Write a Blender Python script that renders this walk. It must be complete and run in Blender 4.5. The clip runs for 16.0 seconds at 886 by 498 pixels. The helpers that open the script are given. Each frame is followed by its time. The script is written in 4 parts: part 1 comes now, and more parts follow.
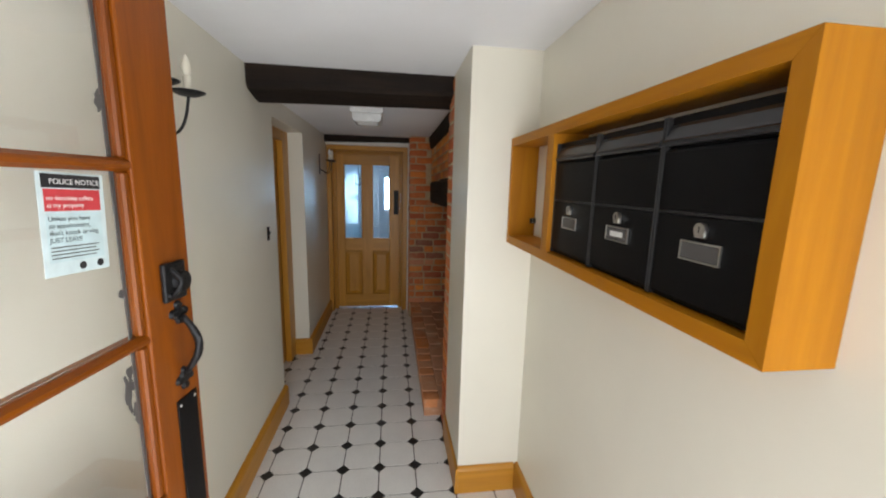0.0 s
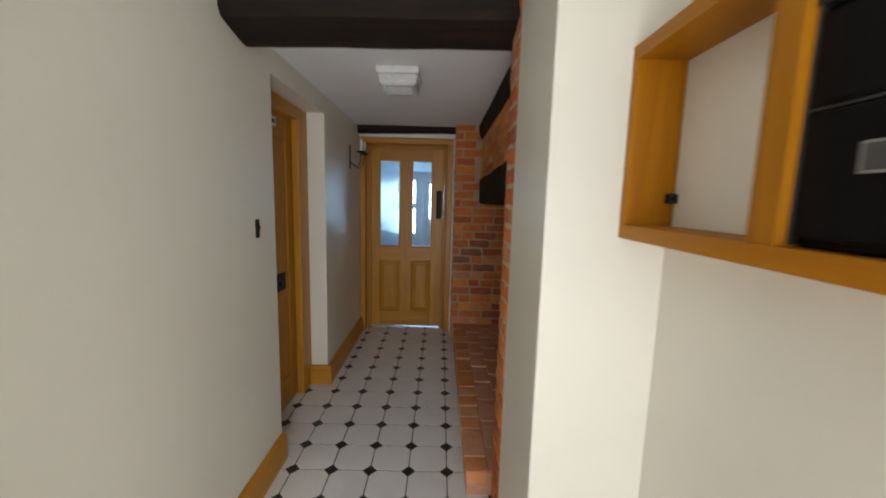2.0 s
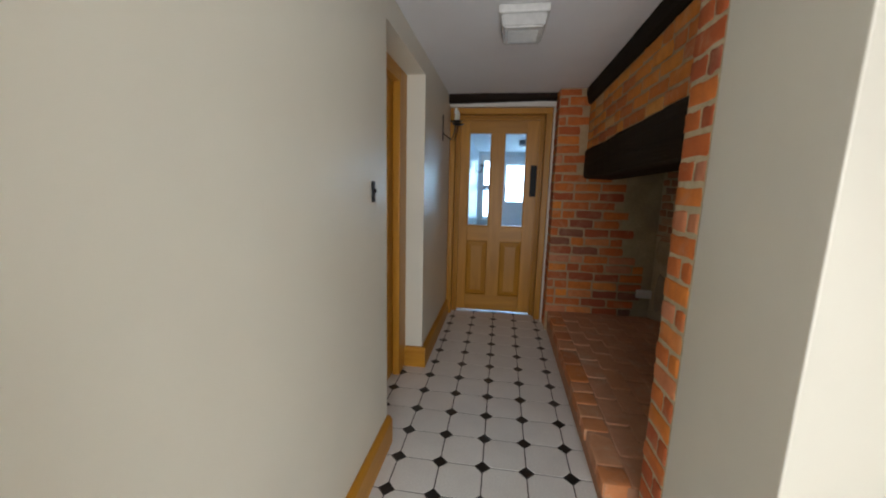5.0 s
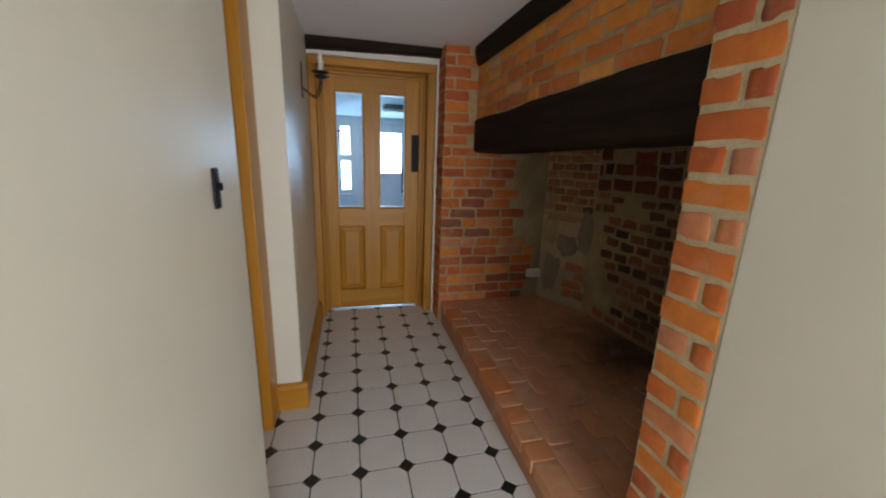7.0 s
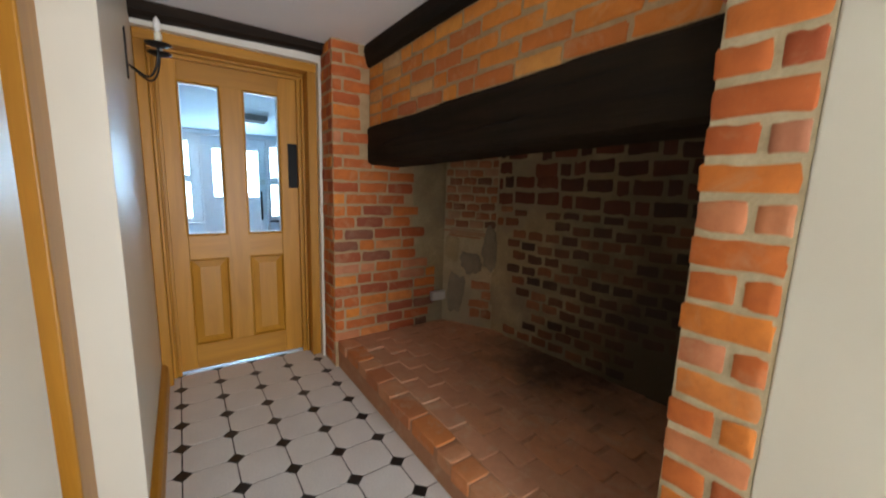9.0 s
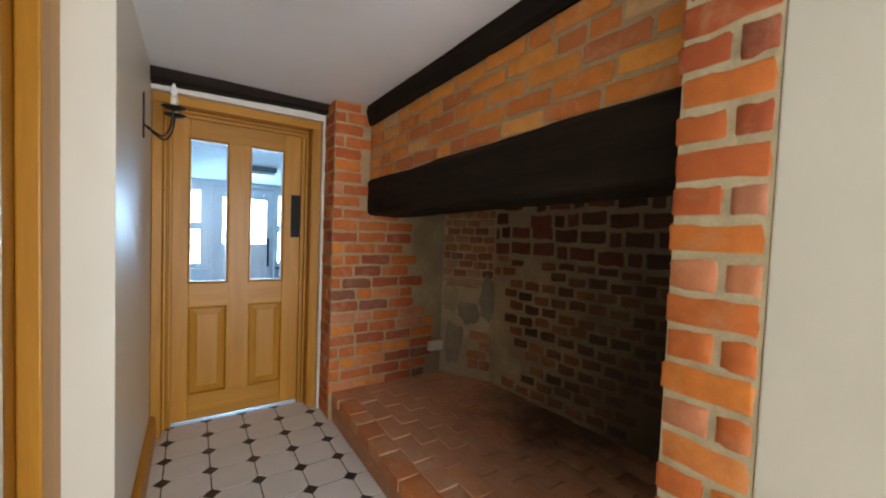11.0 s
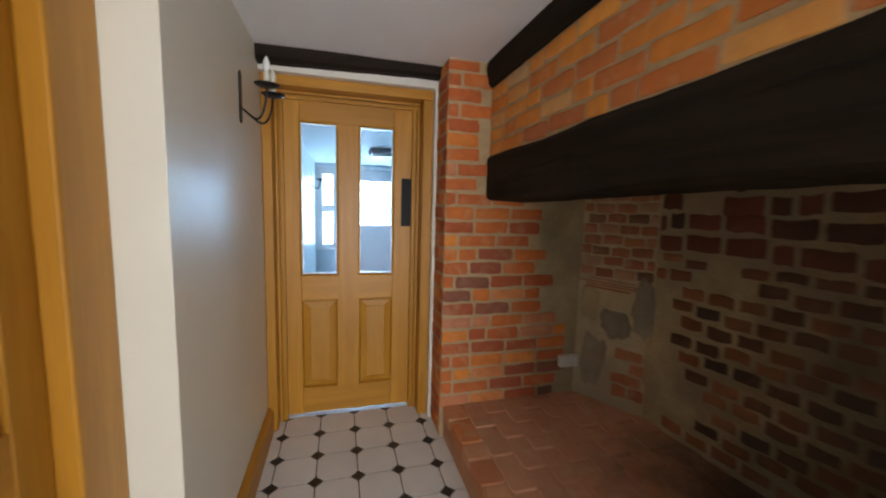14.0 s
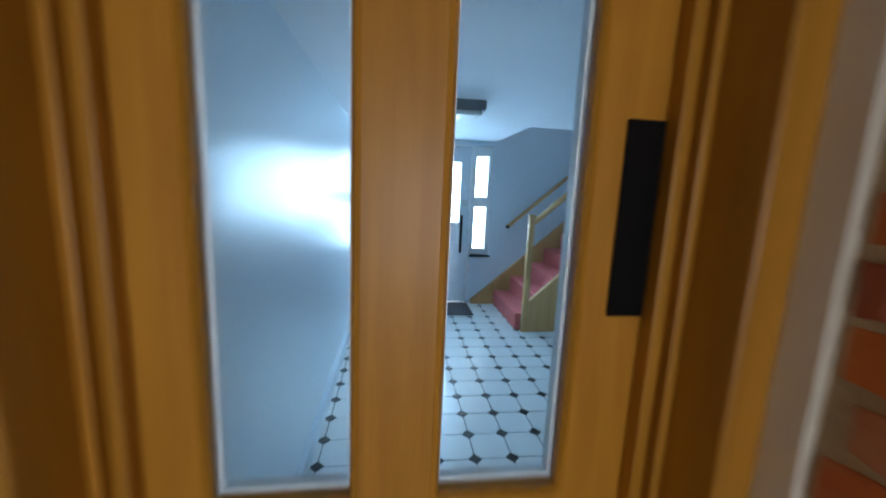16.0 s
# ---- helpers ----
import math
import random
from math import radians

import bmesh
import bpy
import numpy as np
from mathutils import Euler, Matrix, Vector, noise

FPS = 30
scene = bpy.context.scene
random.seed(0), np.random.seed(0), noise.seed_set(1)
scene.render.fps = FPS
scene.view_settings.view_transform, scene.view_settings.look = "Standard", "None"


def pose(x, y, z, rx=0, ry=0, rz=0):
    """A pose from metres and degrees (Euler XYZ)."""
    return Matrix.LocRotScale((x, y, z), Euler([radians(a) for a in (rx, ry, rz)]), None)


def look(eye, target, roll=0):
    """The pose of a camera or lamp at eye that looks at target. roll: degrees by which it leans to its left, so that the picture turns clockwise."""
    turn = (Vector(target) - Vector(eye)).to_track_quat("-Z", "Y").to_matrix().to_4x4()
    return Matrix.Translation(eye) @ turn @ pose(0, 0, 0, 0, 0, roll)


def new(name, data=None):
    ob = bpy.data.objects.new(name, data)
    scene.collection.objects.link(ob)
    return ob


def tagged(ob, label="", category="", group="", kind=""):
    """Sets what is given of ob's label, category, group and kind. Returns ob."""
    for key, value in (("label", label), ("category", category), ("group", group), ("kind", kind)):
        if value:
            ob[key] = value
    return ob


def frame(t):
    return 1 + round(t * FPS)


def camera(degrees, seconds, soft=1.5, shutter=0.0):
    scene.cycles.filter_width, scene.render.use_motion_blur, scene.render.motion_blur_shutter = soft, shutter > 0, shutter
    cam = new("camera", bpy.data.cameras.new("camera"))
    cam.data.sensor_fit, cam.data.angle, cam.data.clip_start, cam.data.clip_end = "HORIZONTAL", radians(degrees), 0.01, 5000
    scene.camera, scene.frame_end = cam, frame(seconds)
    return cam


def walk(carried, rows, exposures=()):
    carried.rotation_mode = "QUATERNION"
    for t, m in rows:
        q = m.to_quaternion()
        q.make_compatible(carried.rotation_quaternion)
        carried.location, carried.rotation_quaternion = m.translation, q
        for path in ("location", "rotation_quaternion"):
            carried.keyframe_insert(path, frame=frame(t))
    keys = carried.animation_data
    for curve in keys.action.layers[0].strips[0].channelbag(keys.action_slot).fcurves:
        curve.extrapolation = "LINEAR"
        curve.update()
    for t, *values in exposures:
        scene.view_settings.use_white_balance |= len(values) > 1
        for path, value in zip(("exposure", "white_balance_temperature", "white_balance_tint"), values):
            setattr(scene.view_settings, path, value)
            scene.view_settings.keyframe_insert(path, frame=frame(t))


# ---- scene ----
cam = camera(99.4, 16.0, soft=2.0, shutter=0.5)
PATH = [
    (0, (0.666, -4.503, 1.575), (0.936, -2.55, 1.238), 1.5),
    (0.5, (0.649, -4.432, 1.54), (0.93, -2.469, 1.279), 1.4),
    (1, (0.658, -4.29, 1.473), (0.937, -2.326, 1.219), 1.4),
    (1.5, (0.739, -4.1, 1.446), (0.929, -2.127, 1.183), 1.3),
    (2, (0.733, -3.785, 1.406), (0.752, -1.802, 1.142), 1.5),
    (2.5, (0.744, -3.567, 1.344), (0.693, -1.585, 1.084), 1.4),
    (3, (0.722, -3.421, 1.28), (0.562, -1.442, 1.035), 1.5),
    (3.5, (0.682, -3.473, 1.268), (0.41, -1.506, 1.025), 1.5),
    (4, (0.607, -3.629, 1.257), (0.252, -1.676, 1.014), 1.5),
    (4.2, (0.565, -3.641, 1.253), (0.184, -1.694, 1.005), 1.5),
    (6.3, (0.301, -3.235, 1.355), (0.442, -1.299, 0.869), 1.8),
    (6.5, (0.283, -3.172, 1.351), (0.516, -1.246, 0.866), 1.9),
    (7, (0.185, -2.973, 1.334), (0.66, -1.09, 0.853), 2.0),
    (7.5, (0.142, -2.805, 1.309), (0.853, -0.996, 0.834), 2.2),
    (8, (0.122, -2.642, 1.24), (1.021, -0.915, 0.779), 2.1),
    (8.5, (0.099, -2.582, 1.179), (1.144, -0.925, 0.773), 2.1),
    (9, (0.068, -2.554, 1.229), (1.2, -0.937, 0.909), 1.9),
    (9.5, (0.067, -2.569, 1.371), (1.23, -0.952, 1.188), 1.9),
    (9.7, (0.095, -2.58, 1.397), (1.245, -0.949, 1.277), 1.9),
    (12, (0.12, -2.623, 1.112), (1.172, -0.924, 1.033), 1.6),
    (12.5, (0.141, -2.639, 1.09), (1.113, -0.894, 0.988), 1.5),
    (13, (0.2, -2.61, 1.141), (1.075, -0.821, 0.951), 1.5),
    (13.5, (0.275, -2.484, 1.242), (1.015, -0.639, 1.027), 1.5),
    (14, (0.317, -2.153, 1.324), (0.845, -0.237, 1.101), 1.6),
    (14.5, (0.364, -1.745, 1.36), (0.741, 0.201, 1.089), 1.7),
    (15, (0.327, -1.223, 1.396), (0.579, 0.737, 1.085), 1.5),
    (15.5, (0.326, -0.763, 1.393), (0.546, 1.199, 1.072), 1.7),
    (16, (0.358, -0.322, 1.38), (0.613, 1.637, 1.066), 2.5),
]
EXPOSURES = [(0.0, 0.0), (1.5, 0.1), (3.5, 0.05), (5.0, 0.2), (6.5, 0.38), (7.4, 0.75), (9.0, 1.2), (14.3, 1.2), (15.2, 0.92), (16.0, 0.70)]
walk(cam, [(t, look(eye, target, roll)) for t, eye, target, roll in PATH], EXPOSURES)

# ---- world and daylight ----
world = bpy.data.worlds.new("sky")
scene.world = world
world.use_nodes = True
wn = world.node_tree
sky = wn.nodes.new("ShaderNodeTexSky")
sky.sky_type = "NISHITA"
sky.sun_disc = False
sky.sun_elevation, sky.sun_rotation = radians(38), radians(25)
wn.nodes["Background"].inputs[1].default_value = 0.12
wn.links.new(sky.outputs[0], wn.nodes["Background"].inputs[0])
sun = new("sun", bpy.data.lights.new("sun", "SUN"))
sun.data.energy, sun.data.angle, sun.data.color = 2.5, radians(0.6), (1.0, 0.95, 0.88)
sun.matrix_world = look((0.8, 30, 24), (0.8, 4, 1))


def sky_lamp(name, x, y, z, w, h, power, turn, colour, tilt=0):
    lamp = new(name, bpy.data.lights.new(name, "AREA"))
    lamp.data.shape, lamp.data.size, lamp.data.size_y = "RECTANGLE", w, h
    lamp.data.energy, lamp.data.color = power, colour
    lamp.matrix_world = pose(x, y, z, 90 + tilt, 0, turn)
    return lamp


# skylight entering by the open front door behind the start, and by the glazed door of the hall
sky_lamp("doorway_skylight", 0.82, -5.05, 0.98, 1.5, 1.9, 57, 36, (0.97, 0.98, 1.0), 9)
sky_lamp("hall_window_skylight", 0.70, 4.32, 1.2, 1.3, 1.1, 37, 180, (0.34, 0.66, 1.0))


# ---- materials ----
def material(name, rough=0.6, metal=0.0, coat=0.0):
    m = bpy.data.materials.new(name)
    m.use_nodes = True
    b = m.node_tree.nodes["Principled BSDF"]
    b.inputs["Roughness"].default_value, b.inputs["Metallic"].default_value = rough, metal
    b.inputs["Coat Weight"].default_value = coat
    return m, m.node_tree, b


def coords(nt, scale=(1, 1, 1), kind="Object"):
    tc, mp = nt.nodes.new("ShaderNodeTexCoord"), nt.nodes.new("ShaderNodeMapping")
    mp.inputs["Scale"].default_value = scale
    nt.links.new(tc.outputs[kind], mp.inputs["Vector"])
    return mp.outputs["Vector"]


def noise_tex(nt, vec, scale, detail=4.0, rough=0.55, distort=0.0):
    n = nt.nodes.new("ShaderNodeTexNoise")
    n.inputs["Scale"].default_value, n.inputs["Detail"].default_value = scale, detail
    n.inputs["Roughness"].default_value, n.inputs["Distortion"].default_value = rough, distort
    nt.links.new(vec, n.inputs["Vector"])
    return n.outputs["Fac"]


def ramp(nt, fac, stops):
    r = nt.nodes.new("ShaderNodeValToRGB")
    els = r.color_ramp.elements
    while len(els) < len(stops):
        els.new(0.5)
    for e, (p, c) in zip(els, stops):
        e.position, e.color = p, (*c, 1)
    nt.links.new(fac, r.inputs["Fac"])
    return r.outputs["Color"]


def blend(nt, fac, a, b, mode="MIX"):
    m = nt.nodes.new("ShaderNodeMix")
    m.data_type, m.blend_type = "RGBA", mode
    for v, sock in ((fac, m.inputs[0]), (a, m.inputs[6]), (b, m.inputs[7])):
        if isinstance(v, (int, float)):
            sock.default_value = v
        elif isinstance(v, tuple):
            sock.default_value = (*v, 1)
        else:
            nt.links.new(v, sock)
    return m.outputs[2]


def bump(nt, b, height, strength, dist):
    n = nt.nodes.new("ShaderNodeBump")
    n.inputs["Strength"].default_value, n.inputs["Distance"].default_value = strength, dist
    nt.links.new(height, n.inputs["Height"])
    nt.links.new(n.outputs["Normal"], b.inputs["Normal"])


def painted(name, colour, rough=0.45, coat=0.0, lump=0.5, vary=0.05):
    m, nt, b = material(name, rough, 0, coat)
    v = coords(nt)
    big = noise_tex(nt, v, 2.2, 3)
    fine = noise_tex(nt, v, 60, 4)
    lo = tuple(c * (1 - vary) for c in colour)
    col = ramp(nt, big, [(0.3, lo), (0.7, colour)])
    nt.links.new(col, b.inputs["Base Color"])
    add = nt.nodes.new("ShaderNodeMath")
    add.operation, add.inputs[1].default_value = "MULTIPLY_ADD", 0.06
    nt.links.new(fine, add.inputs[0])
    mid = noise_tex(nt, v, 5, 2)
    nt.links.new(mid, add.inputs[2])
    bump(nt, b, add.outputs[0], lump, 0.012)
    b.inputs["Coat Roughness"].default_value = 0.35
    return m


def timber(name, dark, light, axis="z", rough=0.38, coat=0.25, scale=1.0, bumpy=0.12, shine=0.5):
    m, nt, b = material(name, rough, 0, coat)
    b.inputs["Specular IOR Level"].default_value = shine
    b.inputs["Coat Roughness"].default_value = 0.25
    s = {"x": (0.7, 9, 9), "y": (9, 0.7, 9), "z": (9, 9, 0.7)}[axis]
    v = coords(nt, tuple(k * scale for k in s))
    warp = noise_tex(nt, v, 1.6, 5, 0.6, 1.2)
    fine = noise_tex(nt, v, 14, 4, 0.6)
    info = nt.nodes.new("ShaderNodeObjectInfo")
    col = ramp(nt, warp, [(0.28, dark), (0.5, tuple((a + c) / 2 for a, c in zip(dark, light))), (0.72, light)])
    col = blend(nt, ramp(nt, fine, [(0.35, (0.22, 0.22, 0.22)), (0.6, (0, 0, 0))]), col, dark)
    hsv = nt.nodes.new("ShaderNodeHueSaturation")
    mr = nt.nodes.new("ShaderNodeMapRange")
    mr.inputs["To Min"].default_value, mr.inputs["To Max"].default_value = 0.9, 1.08
    nt.links.new(info.outputs["Random"], mr.inputs["Value"])
    nt.links.new(mr.outputs["Result"], hsv.inputs["Value"])
    nt.links.new(col, hsv.inputs["Color"])
    nt.links.new(hsv.outputs["Color"], b.inputs["Base Color"])
    bump(nt, b, fine, bumpy, 0.003)
    return m


def soot_shade(nt, col, v, centre, size):
    """Soot with painted shade round a place, ragged, thinning out towards its edge."""
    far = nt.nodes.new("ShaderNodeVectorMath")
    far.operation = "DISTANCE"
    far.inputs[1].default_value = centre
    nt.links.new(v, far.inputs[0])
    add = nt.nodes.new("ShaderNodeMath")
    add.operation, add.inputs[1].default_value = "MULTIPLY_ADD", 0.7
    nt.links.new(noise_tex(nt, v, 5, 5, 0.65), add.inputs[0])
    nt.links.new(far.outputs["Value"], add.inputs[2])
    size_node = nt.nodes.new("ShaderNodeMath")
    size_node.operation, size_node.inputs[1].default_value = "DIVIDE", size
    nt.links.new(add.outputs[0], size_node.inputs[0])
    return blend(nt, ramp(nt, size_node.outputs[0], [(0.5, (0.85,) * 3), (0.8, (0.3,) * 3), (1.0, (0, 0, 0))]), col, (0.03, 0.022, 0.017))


def brickwork(name, stops, sooty=0.0, haze=(0.50, 0.38, 0.25), smear=0.22, soot_shade_at=None):
    m, nt, b = material(name, 0.82)
    v = nt.nodes.new("ShaderNodeNewGeometry").outputs["Position"]
    info = nt.nodes.new("ShaderNodeObjectInfo")
    shift = nt.nodes.new("ShaderNodeVectorMath")
    shift.operation = "MULTIPLY_ADD"
    nt.links.new(info.outputs["Random"], shift.inputs[0])
    shift.inputs[1].default_value = (37, 23, 51)
    nt.links.new(v, shift.inputs[2])
    vec = shift.outputs[0]
    col = ramp(nt, info.outputs["Random"], stops)
    n1 = noise_tex(nt, vec, 18, 5, 0.65)
    n2 = noise_tex(nt, vec, 160, 4, 0.6)
    col = blend(nt, ramp(nt, n1, [(0.32, (0.35,) * 3), (0.6, (0, 0, 0))]), col, tuple(c * 0.7 for c in stops[1][1]))
    col = blend(nt, ramp(nt, n2, [(0.62, (0, 0, 0)), (0.78, (0.18,) * 3)]), col, haze)
    n4 = noise_tex(nt, v, 9, 6, 0.7, 0.6)
    col = blend(nt, ramp(nt, n4, [(0.52, (0, 0, 0)), (0.72, (smear,) * 3)]), col, haze)
    n5 = noise_tex(nt, vec, 75, 3, 0.6)
    col = blend(nt, ramp(nt, n5, [(0.2, (0.6,) * 3), (0.33, (0, 0, 0))]), col, tuple(c * 0.35 for c in stops[1][1]))
    if sooty:
        n3 = noise_tex(nt, v, 3.2, 4, 0.6)
        col = blend(nt, ramp(nt, n3, [(0.3, (sooty,) * 3), (0.75, (sooty * 0.25,) * 3)]), col, (0.022, 0.017, 0.013))
    if soot_shade_at:
        col = soot_shade(nt, col, v, *soot_shade_at)
    nt.links.new(col, b.inputs["Base Color"])
    mix = nt.nodes.new("ShaderNodeMath")
    mix.operation, mix.inputs[1].default_value = "MULTIPLY_ADD", 0.4
    nt.links.new(n2, mix.inputs[0])
    nt.links.new(n1, mix.inputs[2])
    bump(nt, b, mix.outputs[0], 0.35, 0.005)
    return m


def mottled(name, a, c, rough=0.85, scale=9, grain=70, strength=0.5, metal=0.0, dist=0.006, patches=None, soot_shade_at=None):
    m, nt, b = material(name, rough, metal)
    v = coords(nt)
    n1 = noise_tex(nt, v, scale, 5, 0.62)
    n2 = noise_tex(nt, v, grain, 4, 0.6)
    col = ramp(nt, n1, [(0.3, a), (0.7, c)])
    col = blend(nt, ramp(nt, n2, [(0.4, (0.25,) * 3), (0.62, (0, 0, 0))]), col, tuple(k * 0.7 for k in a))
    if patches:
        n3 = noise_tex(nt, v, 1.7, 4, 0.6)
        col = blend(nt, ramp(nt, n3, [(0.46, (0, 0, 0)), (0.6, (0.8,) * 3)]), col, patches)
    if soot_shade_at:
        col = soot_shade(nt, col, nt.nodes.new("ShaderNodeNewGeometry").outputs["Position"], *soot_shade_at)
    nt.links.new(col, b.inputs["Base Color"])
    mix = nt.nodes.new("ShaderNodeMath")
    mix.operation, mix.inputs[1].default_value = "MULTIPLY_ADD", 0.5
    nt.links.new(n2, mix.inputs[0])
    nt.links.new(n1, mix.inputs[2])
    bump(nt, b, mix.outputs[0], strength, dist)
    return m


def glass(name, rough=0.0, tint=(0.97, 0.98, 0.98), ior=1.45):
    m, nt, b = material(name, rough)
    b.inputs["Base Color"].default_value = (*tint, 1)
    b.inputs["Transmission Weight"].default_value = 1.0
    b.inputs["IOR"].default_value = ior
    return m


def plain(name, colour, rough=0.5, metal=0.0, coat=0.0):
    m, nt, b = material(name, rough, metal, coat)
    n = noise_tex(nt, coords(nt), 40, 4)
    nt.links.new(ramp(nt, n, [(0.3, tuple(c * 0.86 for c in colour)), (0.7, colour)]), b.inputs["Base Color"])
    bump(nt, b, n, 0.08, 0.002)
    return m


M_WALL = painted("cream_wall_paint", (0.735, 0.705, 0.60), 0.42, 0.12, 0.35)
M_HALLWALL = painted("pale_hall_paint", (0.66, 0.74, 0.80), 0.32, 0.35, 0.3)
M_CEIL = painted("white_ceiling_paint", (0.86, 0.875, 0.90), 0.75, 0.0, 0.5)
M_PLASTER = painted("white_plaster", (0.82, 0.78, 0.70), 0.7, 0.0, 0.8)
M_OAK_Z = timber("honey_oak_upright", (0.40, 0.172, 0.014), (0.545, 0.255, 0.027), "z", 0.42, 0.1, 1.0, 0.12, 0.35)
M_OAK_X = timber("honey_oak_cross", (0.40, 0.172, 0.014), (0.545, 0.255, 0.027), "x", 0.42, 0.1, 1.0, 0.12, 0.35)
M_OAK_Y = timber("honey_oak_along", (0.40, 0.172, 0.014), (0.545, 0.255, 0.027), "y", 0.42, 0.1, 1.0, 0.12, 0.35)
M_BOX_Y = timber("orange_pine_along", (0.30, 0.108, 0.001), (0.42, 0.165, 0.002), "y", 0.5, 0.03, 1.0, 0.12, 0.25)
M_BOX_Z = timber("orange_pine_upright", (0.30, 0.108, 0.001), (0.42, 0.165, 0.002), "z", 0.5, 0.03, 1.0, 0.12, 0.25)
M_RED_Z = timber("red_stained_wood_upright", (0.14, 0.031, 0.001), (0.24, 0.062, 0.001), "z", 0.42, 0.06, 1.0, 0.12, 0.3)
M_RED_Y = timber("red_stained_wood_along", (0.14, 0.031, 0.001), (0.24, 0.062, 0.001), "y", 0.42, 0.06, 1.0, 0.12, 0.3)
M_BEAM_X = timber("black_stained_beam_cross", (0.006, 0.004, 0.003), (0.028, 0.016, 0.009), "x", 0.8, 0.0, 0.8, 0.8, 0.25)
M_BEAM_Y = timber("black_stained_beam_along", (0.008, 0.006, 0.004), (0.034, 0.023, 0.014), "y", 0.75, 0.0, 0.8, 0.8, 0.15)
M_SPLIT = mottled("dark_wood_split", (0.002, 0.0015, 0.001), (0.005, 0.004, 0.003), 0.95)
M_TILE = mottled("white_vinyl_tile", (0.77, 0.76, 0.74), (0.84, 0.835, 0.81), 0.26, 5, 120, 0.06)
M_DOT = mottled("black_inset_tile", (0.010, 0.010, 0.010), (0.022, 0.021, 0.02), 0.3, 9, 90, 0.08)
M_GROUT = mottled("dark_grout", (0.018, 0.017, 0.016), (0.045, 0.042, 0.04), 0.9, 12)
M_BRICK = brickwork("red_orange_brick", [(0.0, (0.30, 0.08, 0.04)), (0.08, (0.42, 0.09, 0.026)), (0.35, (0.55, 0.135, 0.03)), (0.6, (0.64, 0.18, 0.032)), (0.8, (0.76, 0.26, 0.034)), (0.9, (0.66, 0.24, 0.09)), (1.0, (0.54, 0.23, 0.13))], 0.0, (0.56, 0.36, 0.20), 0.42)
# smoke stain plus painted shade, deepest at the right end of the inglenook
M_SOOTSHADEBRICK = brickwork("smoked_shaded_brick", [(0.0, (0.05, 0.03, 0.022)), (0.35, (0.20, 0.08, 0.04)), (0.7, (0.42, 0.15, 0.055)), (1.0, (0.54, 0.24, 0.11))], 0.62, (0.44, 0.35, 0.22), 0.22, ((2.25, -2.1, 0.35), 1.85))
M_PALERENDER = mottled("patchy_pale_lime_render", (0.42, 0.34, 0.20), (0.62, 0.52, 0.34), 0.93, 5, 80, 0.9, 0, 0.012, (0.36, 0.31, 0.22))
M_AGEDBRICK = brickwork("old_pale_smoked_brick", [(0.0, (0.14, 0.08, 0.05)), (0.3, (0.34, 0.13, 0.06)), (0.7, (0.48, 0.19, 0.08)), (1.0, (0.46, 0.31, 0.19))], 0.10, (0.58, 0.45, 0.31), 0.4)
M_ORANGEBRICK = brickwork("bright_orange_brick", [(0.0, (0.48, 0.15, 0.06)), (0.25, (0.62, 0.19, 0.035)), (0.55, (0.74, 0.27, 0.04)), (0.85, (0.80, 0.35, 0.06)), (1.0, (0.62, 0.42, 0.22))], 0.0, (0.66, 0.50, 0.30), 0.35)
M_BURNTBRICK = brickwork("overburnt_purple_brick", [(0.0, (0.13, 0.07, 0.05)), (0.5, (0.20, 0.085, 0.05)), (1.0, (0.32, 0.10, 0.05))])
# scorched brick, with shade painted in towards the right end
M_SCORCHED = brickwork("scorched_shaded_red_brick", [(0.0, (0.06, 0.03, 0.02)), (0.5, (0.19, 0.05, 0.025)), (1.0, (0.27, 0.075, 0.035))], 0.55, (0.30, 0.22, 0.14), 0.22, ((2.25, -2.1, 0.9), 1.5))
M_MORTAR = mottled("sandy_lime_mortar", (0.48, 0.395, 0.235), (0.65, 0.555, 0.37), 0.92, 14, 110, 0.8)
# the lime mortar again, with warm light mixed into its colour
M_WARMMORTAR = mottled("warm_lit_mortar", (0.42, 0.285, 0.15), (0.56, 0.41, 0.24), 0.92, 12, 110, 0.8)
# render darkens to the right by soot and by shade in its colour
M_SOOTSHADERENDER = mottled("smoked_shaded_render", (0.33, 0.26, 0.14), (0.55, 0.45, 0.27), 0.93, 4, 80, 0.9, 0, 0.012, (0.30, 0.25, 0.17), ((2.25, -2.1, 0.35), 2.0))
# soot and painted shade together darken the hearth bricks towards the back
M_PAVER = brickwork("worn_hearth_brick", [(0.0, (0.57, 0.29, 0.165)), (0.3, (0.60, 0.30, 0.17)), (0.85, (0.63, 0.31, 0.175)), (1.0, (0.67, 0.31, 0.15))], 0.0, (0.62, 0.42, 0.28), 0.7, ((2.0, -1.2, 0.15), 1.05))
M_KERB = brickwork("worn_orange_kerb_brick", [(0.0, (0.52, 0.20, 0.09)), (0.5, (0.68, 0.24, 0.07)), (1.0, (0.64, 0.33, 0.18))], 0.0, (0.62, 0.47, 0.33), 0.6)
# bed takes the same soot and painted shade as its bricks
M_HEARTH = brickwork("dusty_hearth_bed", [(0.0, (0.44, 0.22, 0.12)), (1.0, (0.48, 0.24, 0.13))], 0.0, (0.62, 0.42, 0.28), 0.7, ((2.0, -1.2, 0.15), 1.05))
M_CEMENT = mottled("grey_cement_patch", (0.23, 0.20, 0.145), (0.34, 0.30, 0.22), 0.92, 9, 90, 0.8, 0, 0.008)
M_IRON = mottled("black_wrought_iron", (0.012, 0.012, 0.013), (0.03, 0.03, 0.031), 0.42, 30, 140, 0.5, 0.6)
